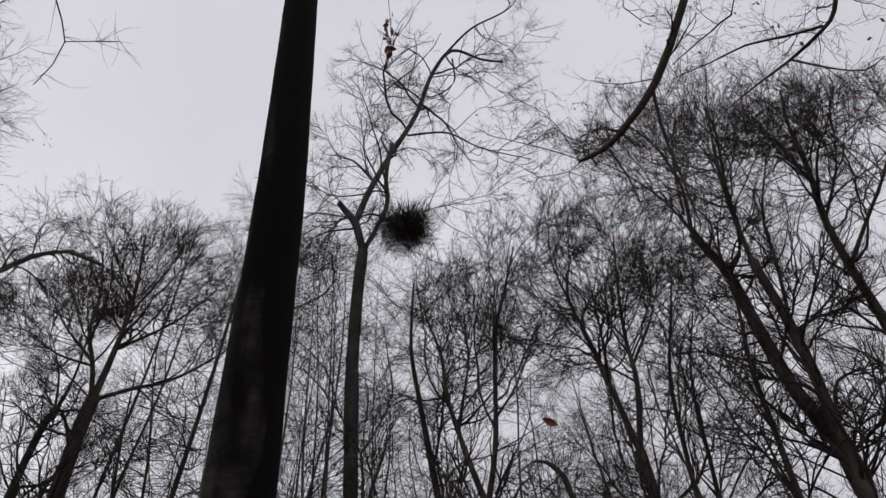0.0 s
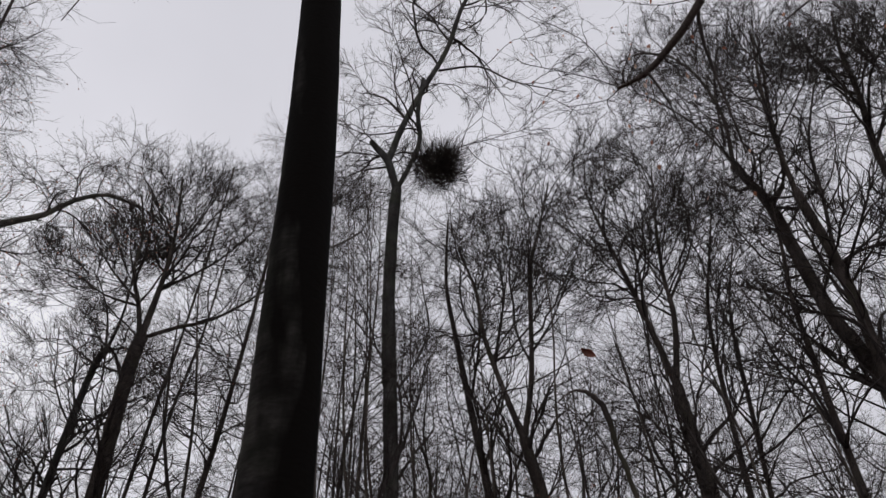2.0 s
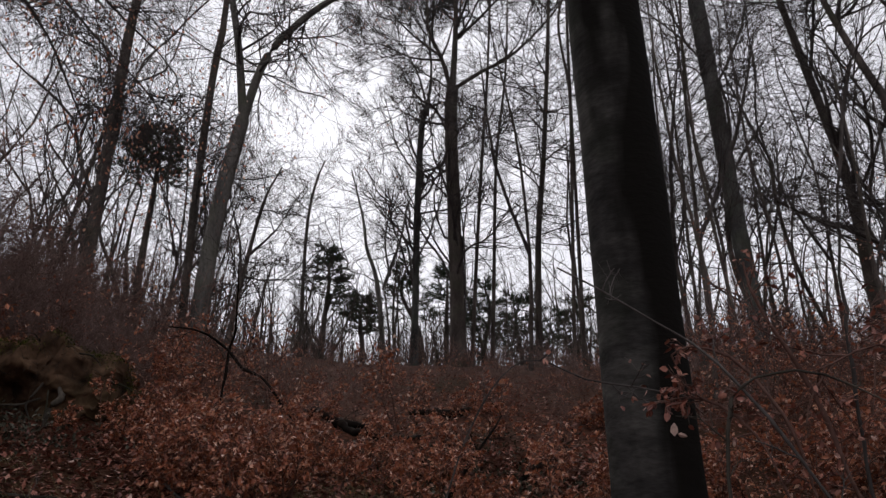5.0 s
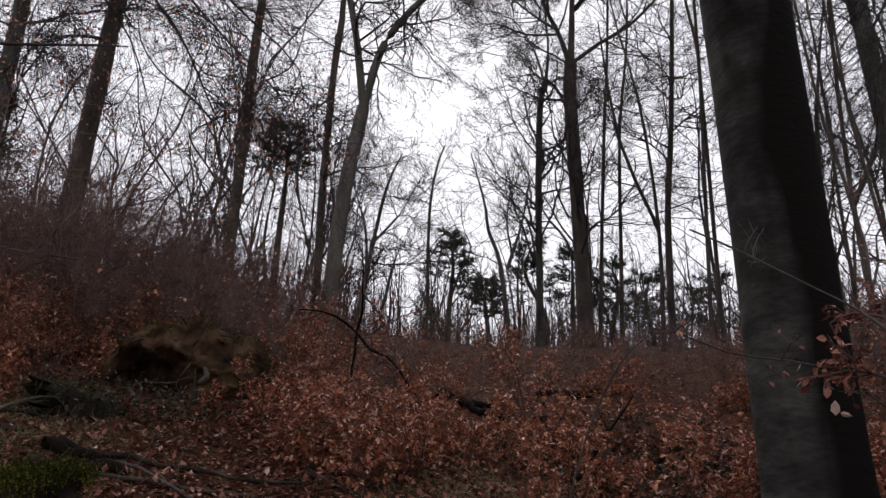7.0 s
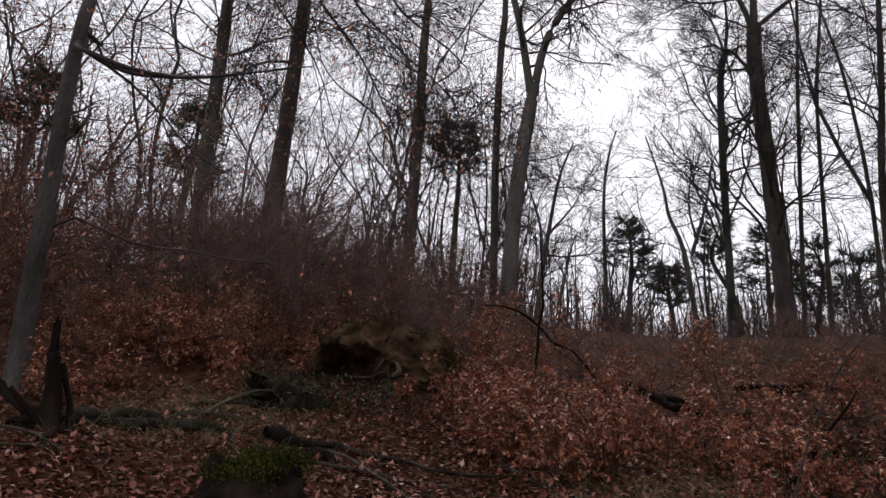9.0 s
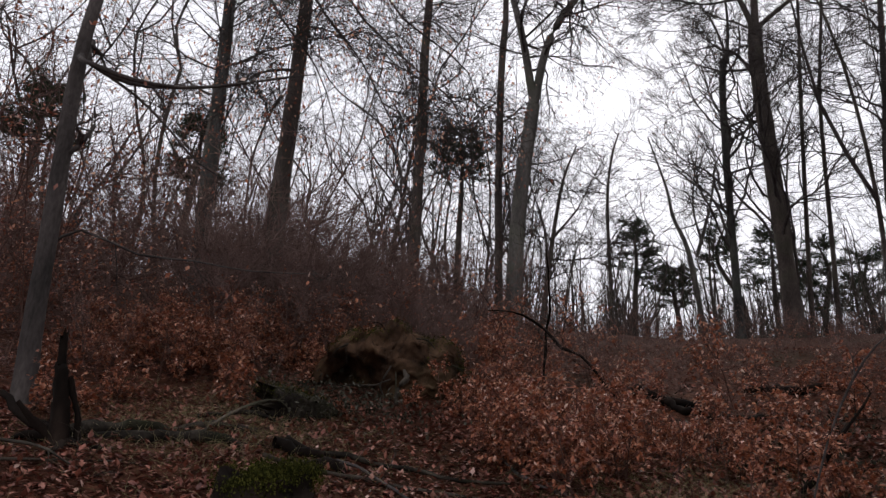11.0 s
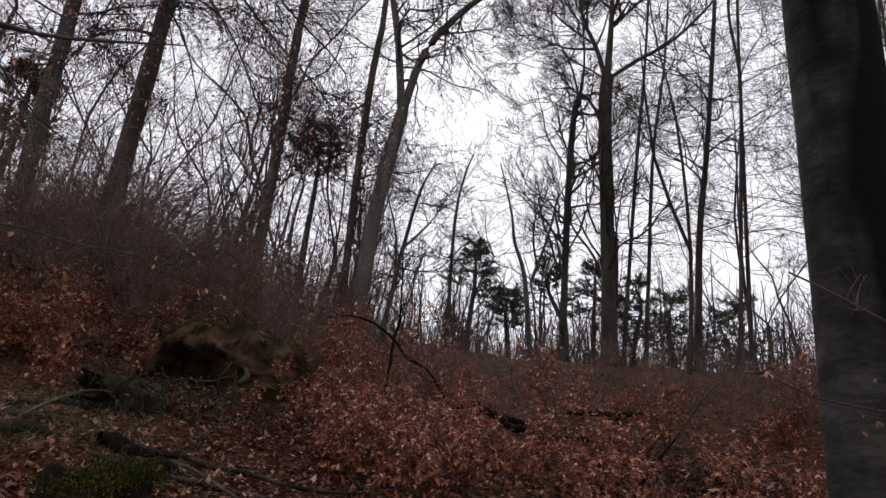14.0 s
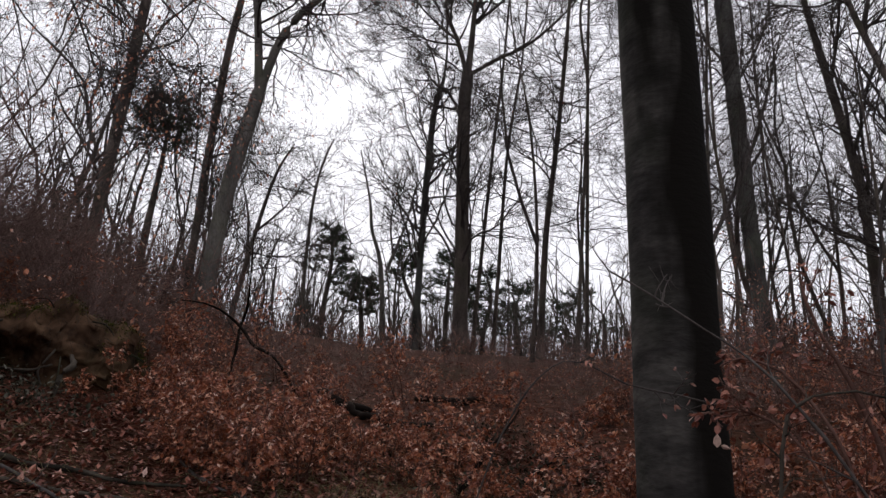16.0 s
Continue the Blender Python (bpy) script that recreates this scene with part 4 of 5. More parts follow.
pine(-6.83, 29.37, 12.5, 9.7, 1.3, "dark green pine tree with layered crown", 1)
pine(-5.2, 30.5, 10.4, 8.4, 1.1, "small dark green pine tree", 2)
pine(-2.9, 31.5, 12.8, 9.6, 1.5, "dark green pine tree behind bare trunks", 3)
pine(-1.3, 32.3, 12.3, 9.2, 1.5, "dark pine tree with flat crown", 4)
pine(0.4, 30.5, 10.9, 8.0, 2.2, "low dark pine tree behind the ridge", 11)
pine(2.3, 32.0, 10.6, 7.4, 2.9, "low broad dark pine tree", 5)
pine(4.7, 32.2, 10.5, 7.2, 2.9, "low dark pine tree", 6)
pine(-11.3, 21.3, 14.3, 12.0, 1.6, "slim pine tree with small dark crown", 7)
pine(-15.67, 12.69, 11.5, 9.3, 1.0, "dark young pine tree between the trunks", 9)
pine(-17.87, 9.29, 11.6, 9.4, 1.2, "dark pine tree behind leafy saplings", 10)


# ---- saplings and thicket ----
def sapling_shape(seed, height, leaf_n, twigs, spread=0.5):
    """Stem, twigs and leaves of a young beech as arrays."""
    rng = np.random.default_rng(seed)
    m = 2
    way = np.stack([rng.normal(0, spread * 0.6, m), rng.normal(0, spread * 0.6, m), np.ones(m)], 1)
    s0, r0 = grow(np.array([[0, 0, -0.1]] * m) + rng.normal(0, 0.05, (m, 3)) * np.array([1, 1, 0]), way, height * rng.uniform(0.7, 1.05, m), np.full(m, 0.010), 6, 0.3, 0.09, rng, 0.3)
    stem = tubes(s0, r0, 4)
    h = Heap()
    p, w, r, t = sprout(s0, r0, twigs, 0.12, 0.98, 60, rng)
    b1, q1 = grow(p, w, height * rng.uniform(0.2, 0.45, len(p)) * (1.1 - 0.6 * t), np.full(len(p), 0.0048), 2, 0.1, 0.18, rng, 0.4)
    h.add(*tubes(b1, q1, 3))
    p, w, r, t = sprout(b1, q1, 5 if leaf_n < 2 else 3, 0.2, 1, 45, rng)
    b2, q2 = grow(p, w, height * rng.uniform(0.08, 0.22, len(p)), np.full(len(p), 0.0032), 1, 0.1, 0.15, rng, 0.5)
    h.add(*spikes(b2, q2))
    leaf = None
    if leaf_n:
        p, w, r, t = sprout(b2, q2, leaf_n, 0.2, 1.0, 50, rng)
        leaf = leaf_blades(p, w + np.array([0, 0, -0.35]), rng.uniform(0.036, 0.074, len(p)), rng, 0.35, True)
    return stem, (np.concatenate(h.v), np.concatenate(h.f)), leaf


def sapling(shape, label):
    stem, twig, leaf = shape
    root = tagged(new("beech_sapling"), label, "sapling", "beech saplings")
    wood = Heap()
    wood.add(*stem)
    wood.add(*twig)
    wood.make("stem", SHOOT if leaf else BRUSH, root)
    if leaf:
        mesh_object("foliage", *leaf, COPPER, root, "copper-brown withered leaves", False)
    return root


def undergrowth():
    rng = np.random.default_rng(21)
    leafy = [sapling_shape(300 + k, h, n, tw) for k, (h, n, tw) in enumerate([(1.0, 8, 13), (1.4, 6, 15), (0.8, 9, 12), (1.7, 5, 17), (0.6, 9, 9)])]
    bare = [sapling_shape(330 + k, h, n, 17, 0.7) for k, (h, n) in enumerate([(2.0, 0), (2.5, 0), (1.7, 1), (2.9, 0)])]
    shapes = leafy + bare + [sapling_shape(350, 6.2, 4, 40, 0.3), sapling_shape(351, 4.2, 4, 30, 0.3)]
    far = [sapling_shape(300 + k, h, n, tw) for k, (h, n, tw) in enumerate([(1.0, 5, 9), (1.4, 4, 10), (0.8, 5, 9), (1.7, 3, 11), (0.6, 5, 7)])]
    far += [sapling_shape(330 + k, h, n, 11, 0.7) for k, (h, n) in enumerate([(2.0, 0), (2.5, 0), (1.7, 1), (2.9, 0)])] + shapes[9:]
    homes = [(-2.0, 8.0), (-1.0, 9.4), (0.3, 8.6), (-3.0, 10.2), (1.8, 9.5), (-8, 12.0), (-9.2, 11.0), (-7.2, 13.5), (-10.2, 12.5), (-8.0, 4.5), (-8.8, 5.2)]
    made = []
    for k, (x, y) in enumerate(homes):
        made.append(sapling(shapes[k], "young beech sapling with copper-brown withered leaves" if k < 5 else "tall young beech with many withered brown leaves" if k > 8 else "bare reddish-brown beech sapling on the slope"))
        made[-1].location = (x, y, float(ground_z(x, y)))
    spots = [(-8.9, 4.2, 9, 1.1), (-7.6, 3.9, 10, 0.9), (-9.4, 6.2, 10, 1.0), (4.6, 6.6, 10, 0.75), (5.6, 7.6, 9, 0.6), (3.4, 7.4, 10, 0.6),
             (-3.95, 7.25, 2, 0.7), (-3.7, 7.5, 0, 0.7), (-3.6, 7.0, 4, 0.9), (-4.15, 6.95, 4, 0.7), (-4.9, 5.75, 4, 0.6), (-4.35, 5.9, 4, 0.55), (-3.5, 7.9, 0, 0.9), (-5.75, 7.0, 2, 0.6)]
    # bright clumps in front, beside the clearing and round the large trunk
    for cx, cy, sx, sy, n, kinds in ((-2.5, 6.2, 0.6, 0.5, 40, (0, 2, 0)), (-1.2, 7.0, 0.8, 0.6, 18, (0, 2, 4)), (-6.9, 6.0, 0.7, 0.7, 34, (0, 1, 2)), (-5.9, 7.6, 0.8, 0.6, 20, (0, 1, 2)), (-8.2, 7.6, 0.9, 0.8, 26, (0, 1, 3)),
                                    (2.6, 4.6, 0.6, 0.5, 10, (0, 1, 2)), (1.9, 5.8, 0.7, 0.5, 9, (0, 2)), (3.6, 5.6, 0.8, 0.8, 10, (1, 3, 0)), (0.2, 5.6, 0.6, 0.4, 8, (4, 2))):
        for _ in range(n):
            x, y = rng.normal(cx, sx), rng.normal(cy, sy)
            if math.hypot(x - 1.2, y - 4.5) > 0.6 and not (25.5 < math.degrees(math.atan2(-x, y)) < 41 and math.hypot(x, y) < 9.8):
                spots.append((x, y, int(rng.choice(kinds)), rng.uniform(0.55, 0.9)))
    while len(spots) < 760:
        az = rng.uniform(-62, 75)
        r = 4.4 + 22 * rng.random() ** 0.9
        x, y = -r * math.sin(radians(az)), r * math.cos(radians(az))
        if math.hypot(x - 1.2, y - 4.5) < 0.8 or (33 < az < 75 and r < 7.2) or (24 < az < 42 and r < 9.8) or (az > 0 and r < 5.2) or (-14 < az < 24 and r < 9.5 and rng.random() < 0.6):
            continue
        s = rng.uniform(0.75, 1.15)
        if az > 22 and r > 9:
            k = int(rng.integers(5, 9)) if rng.random() < (0.45 if r < 13 else 0.78) else int(rng.integers(0, 5))
            s *= 1.15
        elif az < -14:
            k = int(rng.integers(0, 5)) if rng.random() < 0.6 else int(rng.integers(5, 9))
            s *= 1.0 if r > 6 else 0.7
        else:
            k = int(rng.choice([0, 2, 4, 4, 1]))
            s *= 0.7 if r < 12 else 0.55
            if r > 7.5 and rng.random() < 0.6:
                k, s = int(rng.integers(5, 9)), 0.4
        spots.append((x, y, k, s))
    # low brush over the ridge
    for _ in range(330):
        az, r = rng.uniform(-34, 26), rng.uniform(10, 26)
        spots.append((-r * math.sin(radians(az)), r * math.cos(radians(az)), int(rng.choice([5, 6, 7, 5, 2])), rng.uniform(0.3, 0.62)))
    # tall dense brush on the steep slope
    for i in range(360):
        az, r = rng.uniform(27, 44) if i % 2 else rng.uniform(25, 70), 10.2 + 11 * rng.random()
        k = min(1.0, max(0.22, (az - 21) / 21))
        spots.append((-r * math.sin(radians(az)), r * math.cos(radians(az)), int(rng.choice([5, 6, 8, 8])), rng.uniform(1.05, 1.6) * k))
    spots.sort(key=lambda p: p[0] ** 2 + p[1] ** 2)
    twigs, brush, leaves = Heap(), Heap(), Heap()
    for i, (x, y, k, s) in enumerate(spots):
        m = Matrix.LocRotScale((x, y, float(ground_z(x, y))), Euler((rng.normal(0, 0.12), rng.normal(0, 0.12), rng.uniform(0, 6.28))), None)
        if i < 280:
            copy_thing(made[k], m).scale = (s, s, s)
            continue
        turn, off = np.array(m.to_3x3()) * s, np.array(m.translation)
        stem, twig, leaf = (far if math.hypot(x, y) > 12 else shapes)[k]
        for v, f in (stem, twig):
            (twigs if leaf else brush).add(v @ turn.T + off, f)
        if leaf:
            leaves.add(leaf[0] @ turn.T + off, leaf[1])
    tagged(twigs.make("sapling_thicket", SHOOT), "dense thicket of thin red-brown sapling shoots", "thicket", kind="stuff")
    tagged(brush.make("bare_brush", BRUSH), "bare grey-brown brush of fine shoots on the slope", "thicket", kind="stuff")
    tagged(leaves.make("thicket_foliage", COPPER, smooth=False), "withered copper leaves in the thicket", "leaves", kind="stuff")


undergrowth()


# ---- litter ----
def litter():
    rng = np.random.default_rng(9)
    n = 40000
    az = np.radians(rng.uniform(-60, 78, n))
    r = 1.5 + 15 * rng.random(n) ** 0.8
    x, y = -r * np.sin(az), r * np.cos(az)
    pos = np.stack([x, y, ground_z(x, y) + rng.uniform(0.004, 0.03, n)], 1)
    way = rng.normal(0, 1, (n, 3)) * np.array([1, 1, 0.35])
    m = 16000
    az1, r1 = rng.uniform(-np.pi, np.pi, m), 0.3 + 12 * rng.random(m) ** 0.75
    x1, y1 = -r1 * np.sin(az1), r1 * np.cos(az1)
    pos = np.concatenate([pos, np.stack([x1, y1, ground_z(x1, y1) + rng.uniform(0.004, 0.03, m)], 1)])
    way = np.concatenate([way, rng.normal(0, 1, (m, 3)) * np.array([1, 1, 0.35])])
    k = 38000
    az2, r2 = np.radians(rng.uniform(-20, 75, k)), 2.2 + 5.8 * rng.random(k) ** 0.85
    x2, y2 = -r2 * np.sin(az2), r2 * np.cos(az2)
    pos = np.concatenate([pos, np.stack([x2, y2, ground_z(x2, y2) + rng.uniform(0.004, 0.035, k)], 1)])
    way = np.concatenate([way, rng.normal(0, 1, (k, 3)) * np.array([1, 1, 0.4])])
    v, f = leaf_blades(pos, way, rng.uniform(0.045, 0.085, len(pos)), rng, 0.8, True)
    ob = mesh_object("leaf_litter", v, f, LITTER, smooth=False)
    tagged(ob, "fallen brown and pale beech leaves on the slope", "leaves", kind="stuff")
    n = 4500
    a = rng.random(n)
    cx, cy = np.where(a < 0.55, -4.6, -0.6), np.where(a < 0.55, 4.6, 5.6)
    x, y = cx + rng.normal(0, 0.8, n), cy + rng.normal(0, 0.7, n)
    p = np.stack([x, y, ground_z(x, y)], 1)
    b, q = grow(p, np.stack([rng.normal(0, 0.6, n), rng.normal(0, 0.6, n), np.ones(n)], 1), rng.uniform(0.06, 0.2, n), np.full(n, 0.0022), 3, -0.7, 0.12, rng, 0.3)
    v, f = tubes(b, q, 3)
    ob = mesh_object("dry_grass", v, f, STRAW)
    tagged(ob, "dry yellowish grass blades between the leaves", "grass", kind="stuff")


litter()


# ---- the witch's broom: a dense ball of twigs grown in the fork, no bird's nest ----
def nest():
    rng = np.random.default_rng(41)
    root = tagged(new("witches_broom"), "large dark ball-shaped witch's broom of twigs in the fork", "nest")
    root.location = (6.62, 12.52, 18.15)
    h = Heap()
    n = 2300
    lobe = np.array([(0.10, -0.05, -0.05, 0.66), (-0.42, 0.2, 0.10, 0.40), (0.45, -0.2, 0.22, 0.42), (0.15, -0.1, -0.35, 0.45)])[rng.choice(4, n, p=[0.5, 0.14, 0.18, 0.18])]
    d = unit(rng.normal(0, 1, (n, 3)))
    p = d * lobe[:, 3:] * rng.random((n, 1)) ** 0.6 * np.array([1.0, 1.0, 0.75]) + lobe[:, :3]
    w = d + rng.normal(0, 0.7, (n, 3)) + np.array([0.25, -0.12, 0.5])
    b, q = grow(p, w, rng.uniform(0.25, 0.95, n), np.full(n, 0.0065), 3, 0.5, 0.25, rng, 0.4)
    h.add(*tubes(b, q, 3))
    n = 420
    p = unit(rng.normal(0, 1, (n, 3))) * np.array([0.6, 0.6, 0.3]) + np.array([0.0, 0, -0.35])
    b, q = grow(p, rng.normal(0, 0.6, (n, 3)) + np.array([0.35, -0.15, -0.9]), rng.uniform(0.3, 0.9, n), np.full(n, 0.005), 3, 0.3, 0.25, rng, 0.4)
    h.add(*tubes(b, q, 3))
    h.make("twig_ball", TWIG, root)


nest()


# ---- limbs that belong to trees outside the view ----
tree("overhanging_tree", "dark beech with a long drooping limb",
     [[(6.8, -2.2, -0.4, 0.22), (6.7, -2.1, 5.0, 0.19), (6.5, -1.8, 10.0, 0.16), (6.2, -1.2, 15.0, 0.12), (6.0, -1.4, 19.0, 0.06)],
      [(6.2, -1.2, 14.0, 0.075), (5.58, 0.01, 12.29, 0.06), (5.27, 1.14, 10.33, 0.055), (4.88, 1.87, 9.03, 0.05), (4.63, 2.33, 8.56, 0.044), (4.44, 2.63, 8.32, 0.038), (4.22, 2.90, 8.26, 0.022)],
      [(4.86, 1.92, 9.0, 0.022), (4.93, 2.1, 8.5, 0.02), (5.03, 2.24, 7.74, 0.017), (5.17, 2.4, 6.99, 0.008)],
      [(4.46, 2.6, 8.32, 0.018), (4.52, 2.55, 7.7, 0.012), (4.5, 2.54, 7.14, 0.006)],
      [(6.2, -1.3, 13.5, 0.05), (5.8, -0.6, 10.2, 0.036), (5.33, -0.07, 8.3, 0.026), (5.32, 0.12, 7.95, 0.024), (5.29, 0.31, 7.85, 0.021), (5.23, 0.68, 7.83, 0.017), (5.14, 1.05, 7.85, 0.012), (5.03, 1.39, 7.81, 0.006)],
      [(5.3, 0.28, 7.9, 0.016), (5.25, 0.57, 8.17, 0.014), (5.18, 0.9, 8.51, 0.012), (5.07, 1.26, 8.65, 0.009), (4.94, 1.62, 8.81, 0.005)],
      [(5.6, 0.0, 12.2, 0.02), (5.24, 0.64, 9.42, 0.014), (5.17, 0.94, 9.17, 0.012), (5.07, 1.25, 9.14, 0.010), (4.94, 1.61, 9.07, 0.006)],
      [(5.23, 0.68, 7.83, 0.011), (5.27, 0.49, 7.36, 0.010), (5.29, 0.31, 7.03, 0.007), (5.32, 0.13, 7.01, 0.004)],
      [(4.90, 1.83, 9.08, 0.008), (4.66, 2.17, 9.29, 0.006), (4.51, 2.43, 9.66, 0.003)],
      [(5.45, 0.5, 11.4, 0.014), (4.93, 1.63, 11.3, 0.009), (4.92, 1.65, 10.52, 0.007), (4.96, 1.57, 10.12, 0.004)],
      [(4.24, 2.88, 8.28, 0.008), (4.12, 2.88, 8.68, 0.007), (3.94, 2.94, 9.24, 0.005), (3.52, 3.23, 9.96, 0.004)],
      [(4.24, 2.88, 8.28, 0.007), (3.95, 3.05, 8.55, 0.006), (3.3, 3.4, 8.95, 0.004)],
      [(4.24, 2.88, 8.27, 0.006), (4.1, 3.0, 8.1, 0.005), (3.75, 3.2, 8.05, 0.003)]],
     n1=16, leafy=1.6, reach=0.34, bare_trunk=1, detail=0.5, up=-0.1, fine=0.4, wander=0.26)


def dead_stem(label, rows, mat, seed, twigs=10, reach=0.5, leafy=0, name="dead_sapling", cat="sapling"):
    """A single bent stem with a few side twigs."""
    rng = np.random.default_rng(seed)
    root = tagged(new(name), label, cat)
    o = np.array(rows[0][:3])
    root.location = o
    c = np.array(rows, float)
    c[:, :3] -= o
    v, f, line = fork_mesh(c, 8, rng, 0.07, 0.09, 0, 0.9)
    h, g, k = Heap(), Heap(), Heap()
    h.add(v, f)
    if twigs:
        p, w, r, t = sprout(line[None, :, :3], line[None, :, 3], twigs, 0.3, 1, 55, rng)
        b1, q1 = grow(p, w, reach * rng.uniform(0.4, 1, twigs), np.full(twigs, 0.0045), 5, 0.1, 0.14, rng, 0.4)
        g.add(*tubes(b1, q1, 4))
        p, w, r, t = sprout(b1, q1, 4, 0.2, 1, 45, rng)
        b2, q2 = grow(p, w, reach * rng.uniform(0.15, 0.5, len(p)), np.full(len(p), 0.0022), 3, 0, 0.15, rng, 0.6)
        g.add(*tubes(b2, q2, 3))
        if leafy:
            p, w, r, t = sprout(b2, q2, leafy, 0.1, 1, 45, rng)
            k.add(*leaf_blades(p, w + np.array([0, 0, -0.5]), rng.uniform(0.028, 0.048, len(p)), rng, 0.3))
            k.make("foliage", LITTER, root, "copper-brown withered leaves", False)
    stem = h.make("stem", mat, root)
    if twigs:
        tagged(g.make("twig_spray", mat, stem), kind="stuff")
    return root


dead_stem("dead bent-over sapling with ragged dark bark", [(4.2, 2.9, 0.25, 0.024), (3.7, 2.95, 1.9, 0.022), (3.2, 3.02, 3.09, 0.019), (3.06, 3.02, 3.83, 0.017), (2.97, 3.1, 4.10, 0.013), (2.89, 3.18, 4.13, 0.008), (2.80, 3.22, 4.05, 0.004)], DARK, 61, 8, 0.4)
dead_stem("thin bare shoot ending in one brown leaf", [(2.5, 4.7, 0.9, 0.014), (2.5, 4.45, 3.0, 0.011), (2.73, 4.17, 4.42, 0.008), (3.07, 3.93, 4.64, 0.006), (3.28, 3.76, 4.75, 0.005), (3.47, 3.6, 4.87, 0.004)], TWIG, 62, 7, 0.4)
leaf_v, leaf_f = leaf_blades(np.array([[3.45, 3.61, 4.88], [3.44, 3.62, 4.9]]), np.array([[0.5, -0.4, -0.45], [0.4, -0.5, -0.5]]), np.array([0.13, 0.11]), np.random.default_rng(2))
tagged(mesh_object("withered_leaf", leaf_v, leaf_f, LITTER, smooth=False), "single large withered brown leaf on a shoot", "leaf")
# leafy sprays in front of the large trunk
dead_stem("thin bare branch arching in front of the large trunk", [(1.75, 2.75, 0.55, 0.010), (1.45, 2.8, 1.4, 0.009), (1.16, 2.96, 1.99, 0.007), (1.04, 3.01, 2.15, 0.006), (0.94, 3.05, 2.25, 0.005), (0.7, 3.13, 2.44, 0.004), (0.45, 3.2, 2.62, 0.002)], TWIG, 63, 6, 0.25, 0, "beech_sapling")
dead_stem("beech sapling with drooping copper leaves beside the trunk", [(1.6, 3.1, 0.7, 0.010), (1.45, 3.1, 1.6, 0.008), (1.34, 3.12, 1.96, 0.007), (1.2, 3.16, 2.16, 0.006), (1.05, 3.21, 2.22, 0.004), (0.97, 3.25, 2.19, 0.002)], SHOOT, 64, 14, 0.2, 3, "beech_sapling")
dead_stem("beech sapling spray with brown leaves before the trunk", [(1.45, 3.0, 0.75, 0.010), (1.32, 3.03, 1.55, 0.007), (1.23, 3.05, 1.80, 0.006), (1.10, 3.1, 1.94, 0.005), (0.98, 3.15, 1.98, 0.004), (0.88, 3.19, 1.96, 0.002)], SHOOT, 65, 14, 0.2, 3, "beech_sapling")
dead_stem("thin sapling shoot with few leaves", [(-0.3, 3.9, 1.0, 0.005), (0.0, 3.75, 1.9, 0.0045), (0.3, 3.63, 2.24, 0.004), (0.61, 3.57, 2.13, 0.0035), (0.84, 3.51, 2.08, 0.003), (1.06, 3.43, 2.02, 0.002)], TWIG, 66, 6, 0.25, 1, "beech_sapling")
dead_stem("bare pale arching bramble shoot", [(1.0, 2.9, 1.0, 0.007), (1.05, 2.9, 1.8, 0.007), (1.12, 2.87, 1.98, 0.007), (1.24, 2.8, 2.03, 0.006), (1.39, 2.72, 2.01, 0.005), (1.7, 2.6, 1.8, 0.004)], ROOT, 67, 5, 0.2, 0, "bramble_shoot", "bramble")
dead_stem("beech sapling with copper leaves against the bare trunks", [(1.9, 3.3, 0.8, 0.012), (1.6, 3.15, 1.8, 0.010), (1.34, 3.09, 2.4, 0.008), (1.32, 3.11, 2.5, 0.006), (1.31, 3.11, 2.6, 0.003)], SHOOT, 68, 9, 0.25, 2, "beech_sapling")
dead_stem("leafy beech sapling with reddish leaves", [(2.3, 3.4, 0.9, 0.012), (2.15, 3.25, 1.6, 0.010), (2.0, 3.1, 2.1, 0.008), (1.9, 3.05, 2.4, 0.004)], SHOOT, 69, 16, 0.5, 3, "beech_sapling")
dead_stem("leafy beech sapling with long sprays", [(2.4, 2.6, 0.6, 0.012), (2.1, 2.7, 1.5, 0.010), (1.83, 2.89, 2.13, 0.007), (1.51, 3.07, 2.07, 0.003)], SHOOT, 70, 16, 0.4, 3, "beech_sapling")
leaf_v, leaf_f = leaf_blades(np.array([[0.985, 3.42, 1.83], [1.0, 3.41, 1.84]]), np.array([[0.05, 0, 0.5], [0.35, 0, -0.1]]), np.array([0.065, 0.045]), np.random.default_rng(5))
tagged(mesh_object("withered_leaf", leaf_v, leaf_f, BLEACHED, smooth=False), "pale upright withered leaf before the trunk", "leaf")
dead_stem("leaning dark stick with side twigs among the saplings", [(-2.05, 8.5, 2.2, 0.012), (-2.4, 8.44, 2.62, 0.015), (-2.62, 8.3, 2.92, 0.016), (-2.86, 8.27, 3.02, 0.018), (-3.03, 8.2, 3.25, 0.017), (-3.37, 8.07, 3.48, 0.014), (-3.7, 7.92, 3.49, 0.008)], ROTTEN, 71, 8, 0.5, 0, "leaning_branch", "branch")
dead_stem("thin upright dark sapling stem", [(-3.3, 8.8, 2.3, 0.02), (-3.24, 8.77, 3.29, 0.018), (-3.18, 8.79, 3.76, 0.016), (-3.22, 8.77, 4.6, 0.008)], ROTTEN, 72, 14, 0.8)
dead_stem("dark forked stick standing in the litter", [(-0.3, 6.15, 1.45, 0.022), (-0.05, 6.16, 1.79, 0.018), (0.12, 6.16, 2.0, 0.013), (0.26, 6.15, 2.21, 0.006)], ROTTEN, 73, 5, 0.35, 0, "standing_stick", "branch")


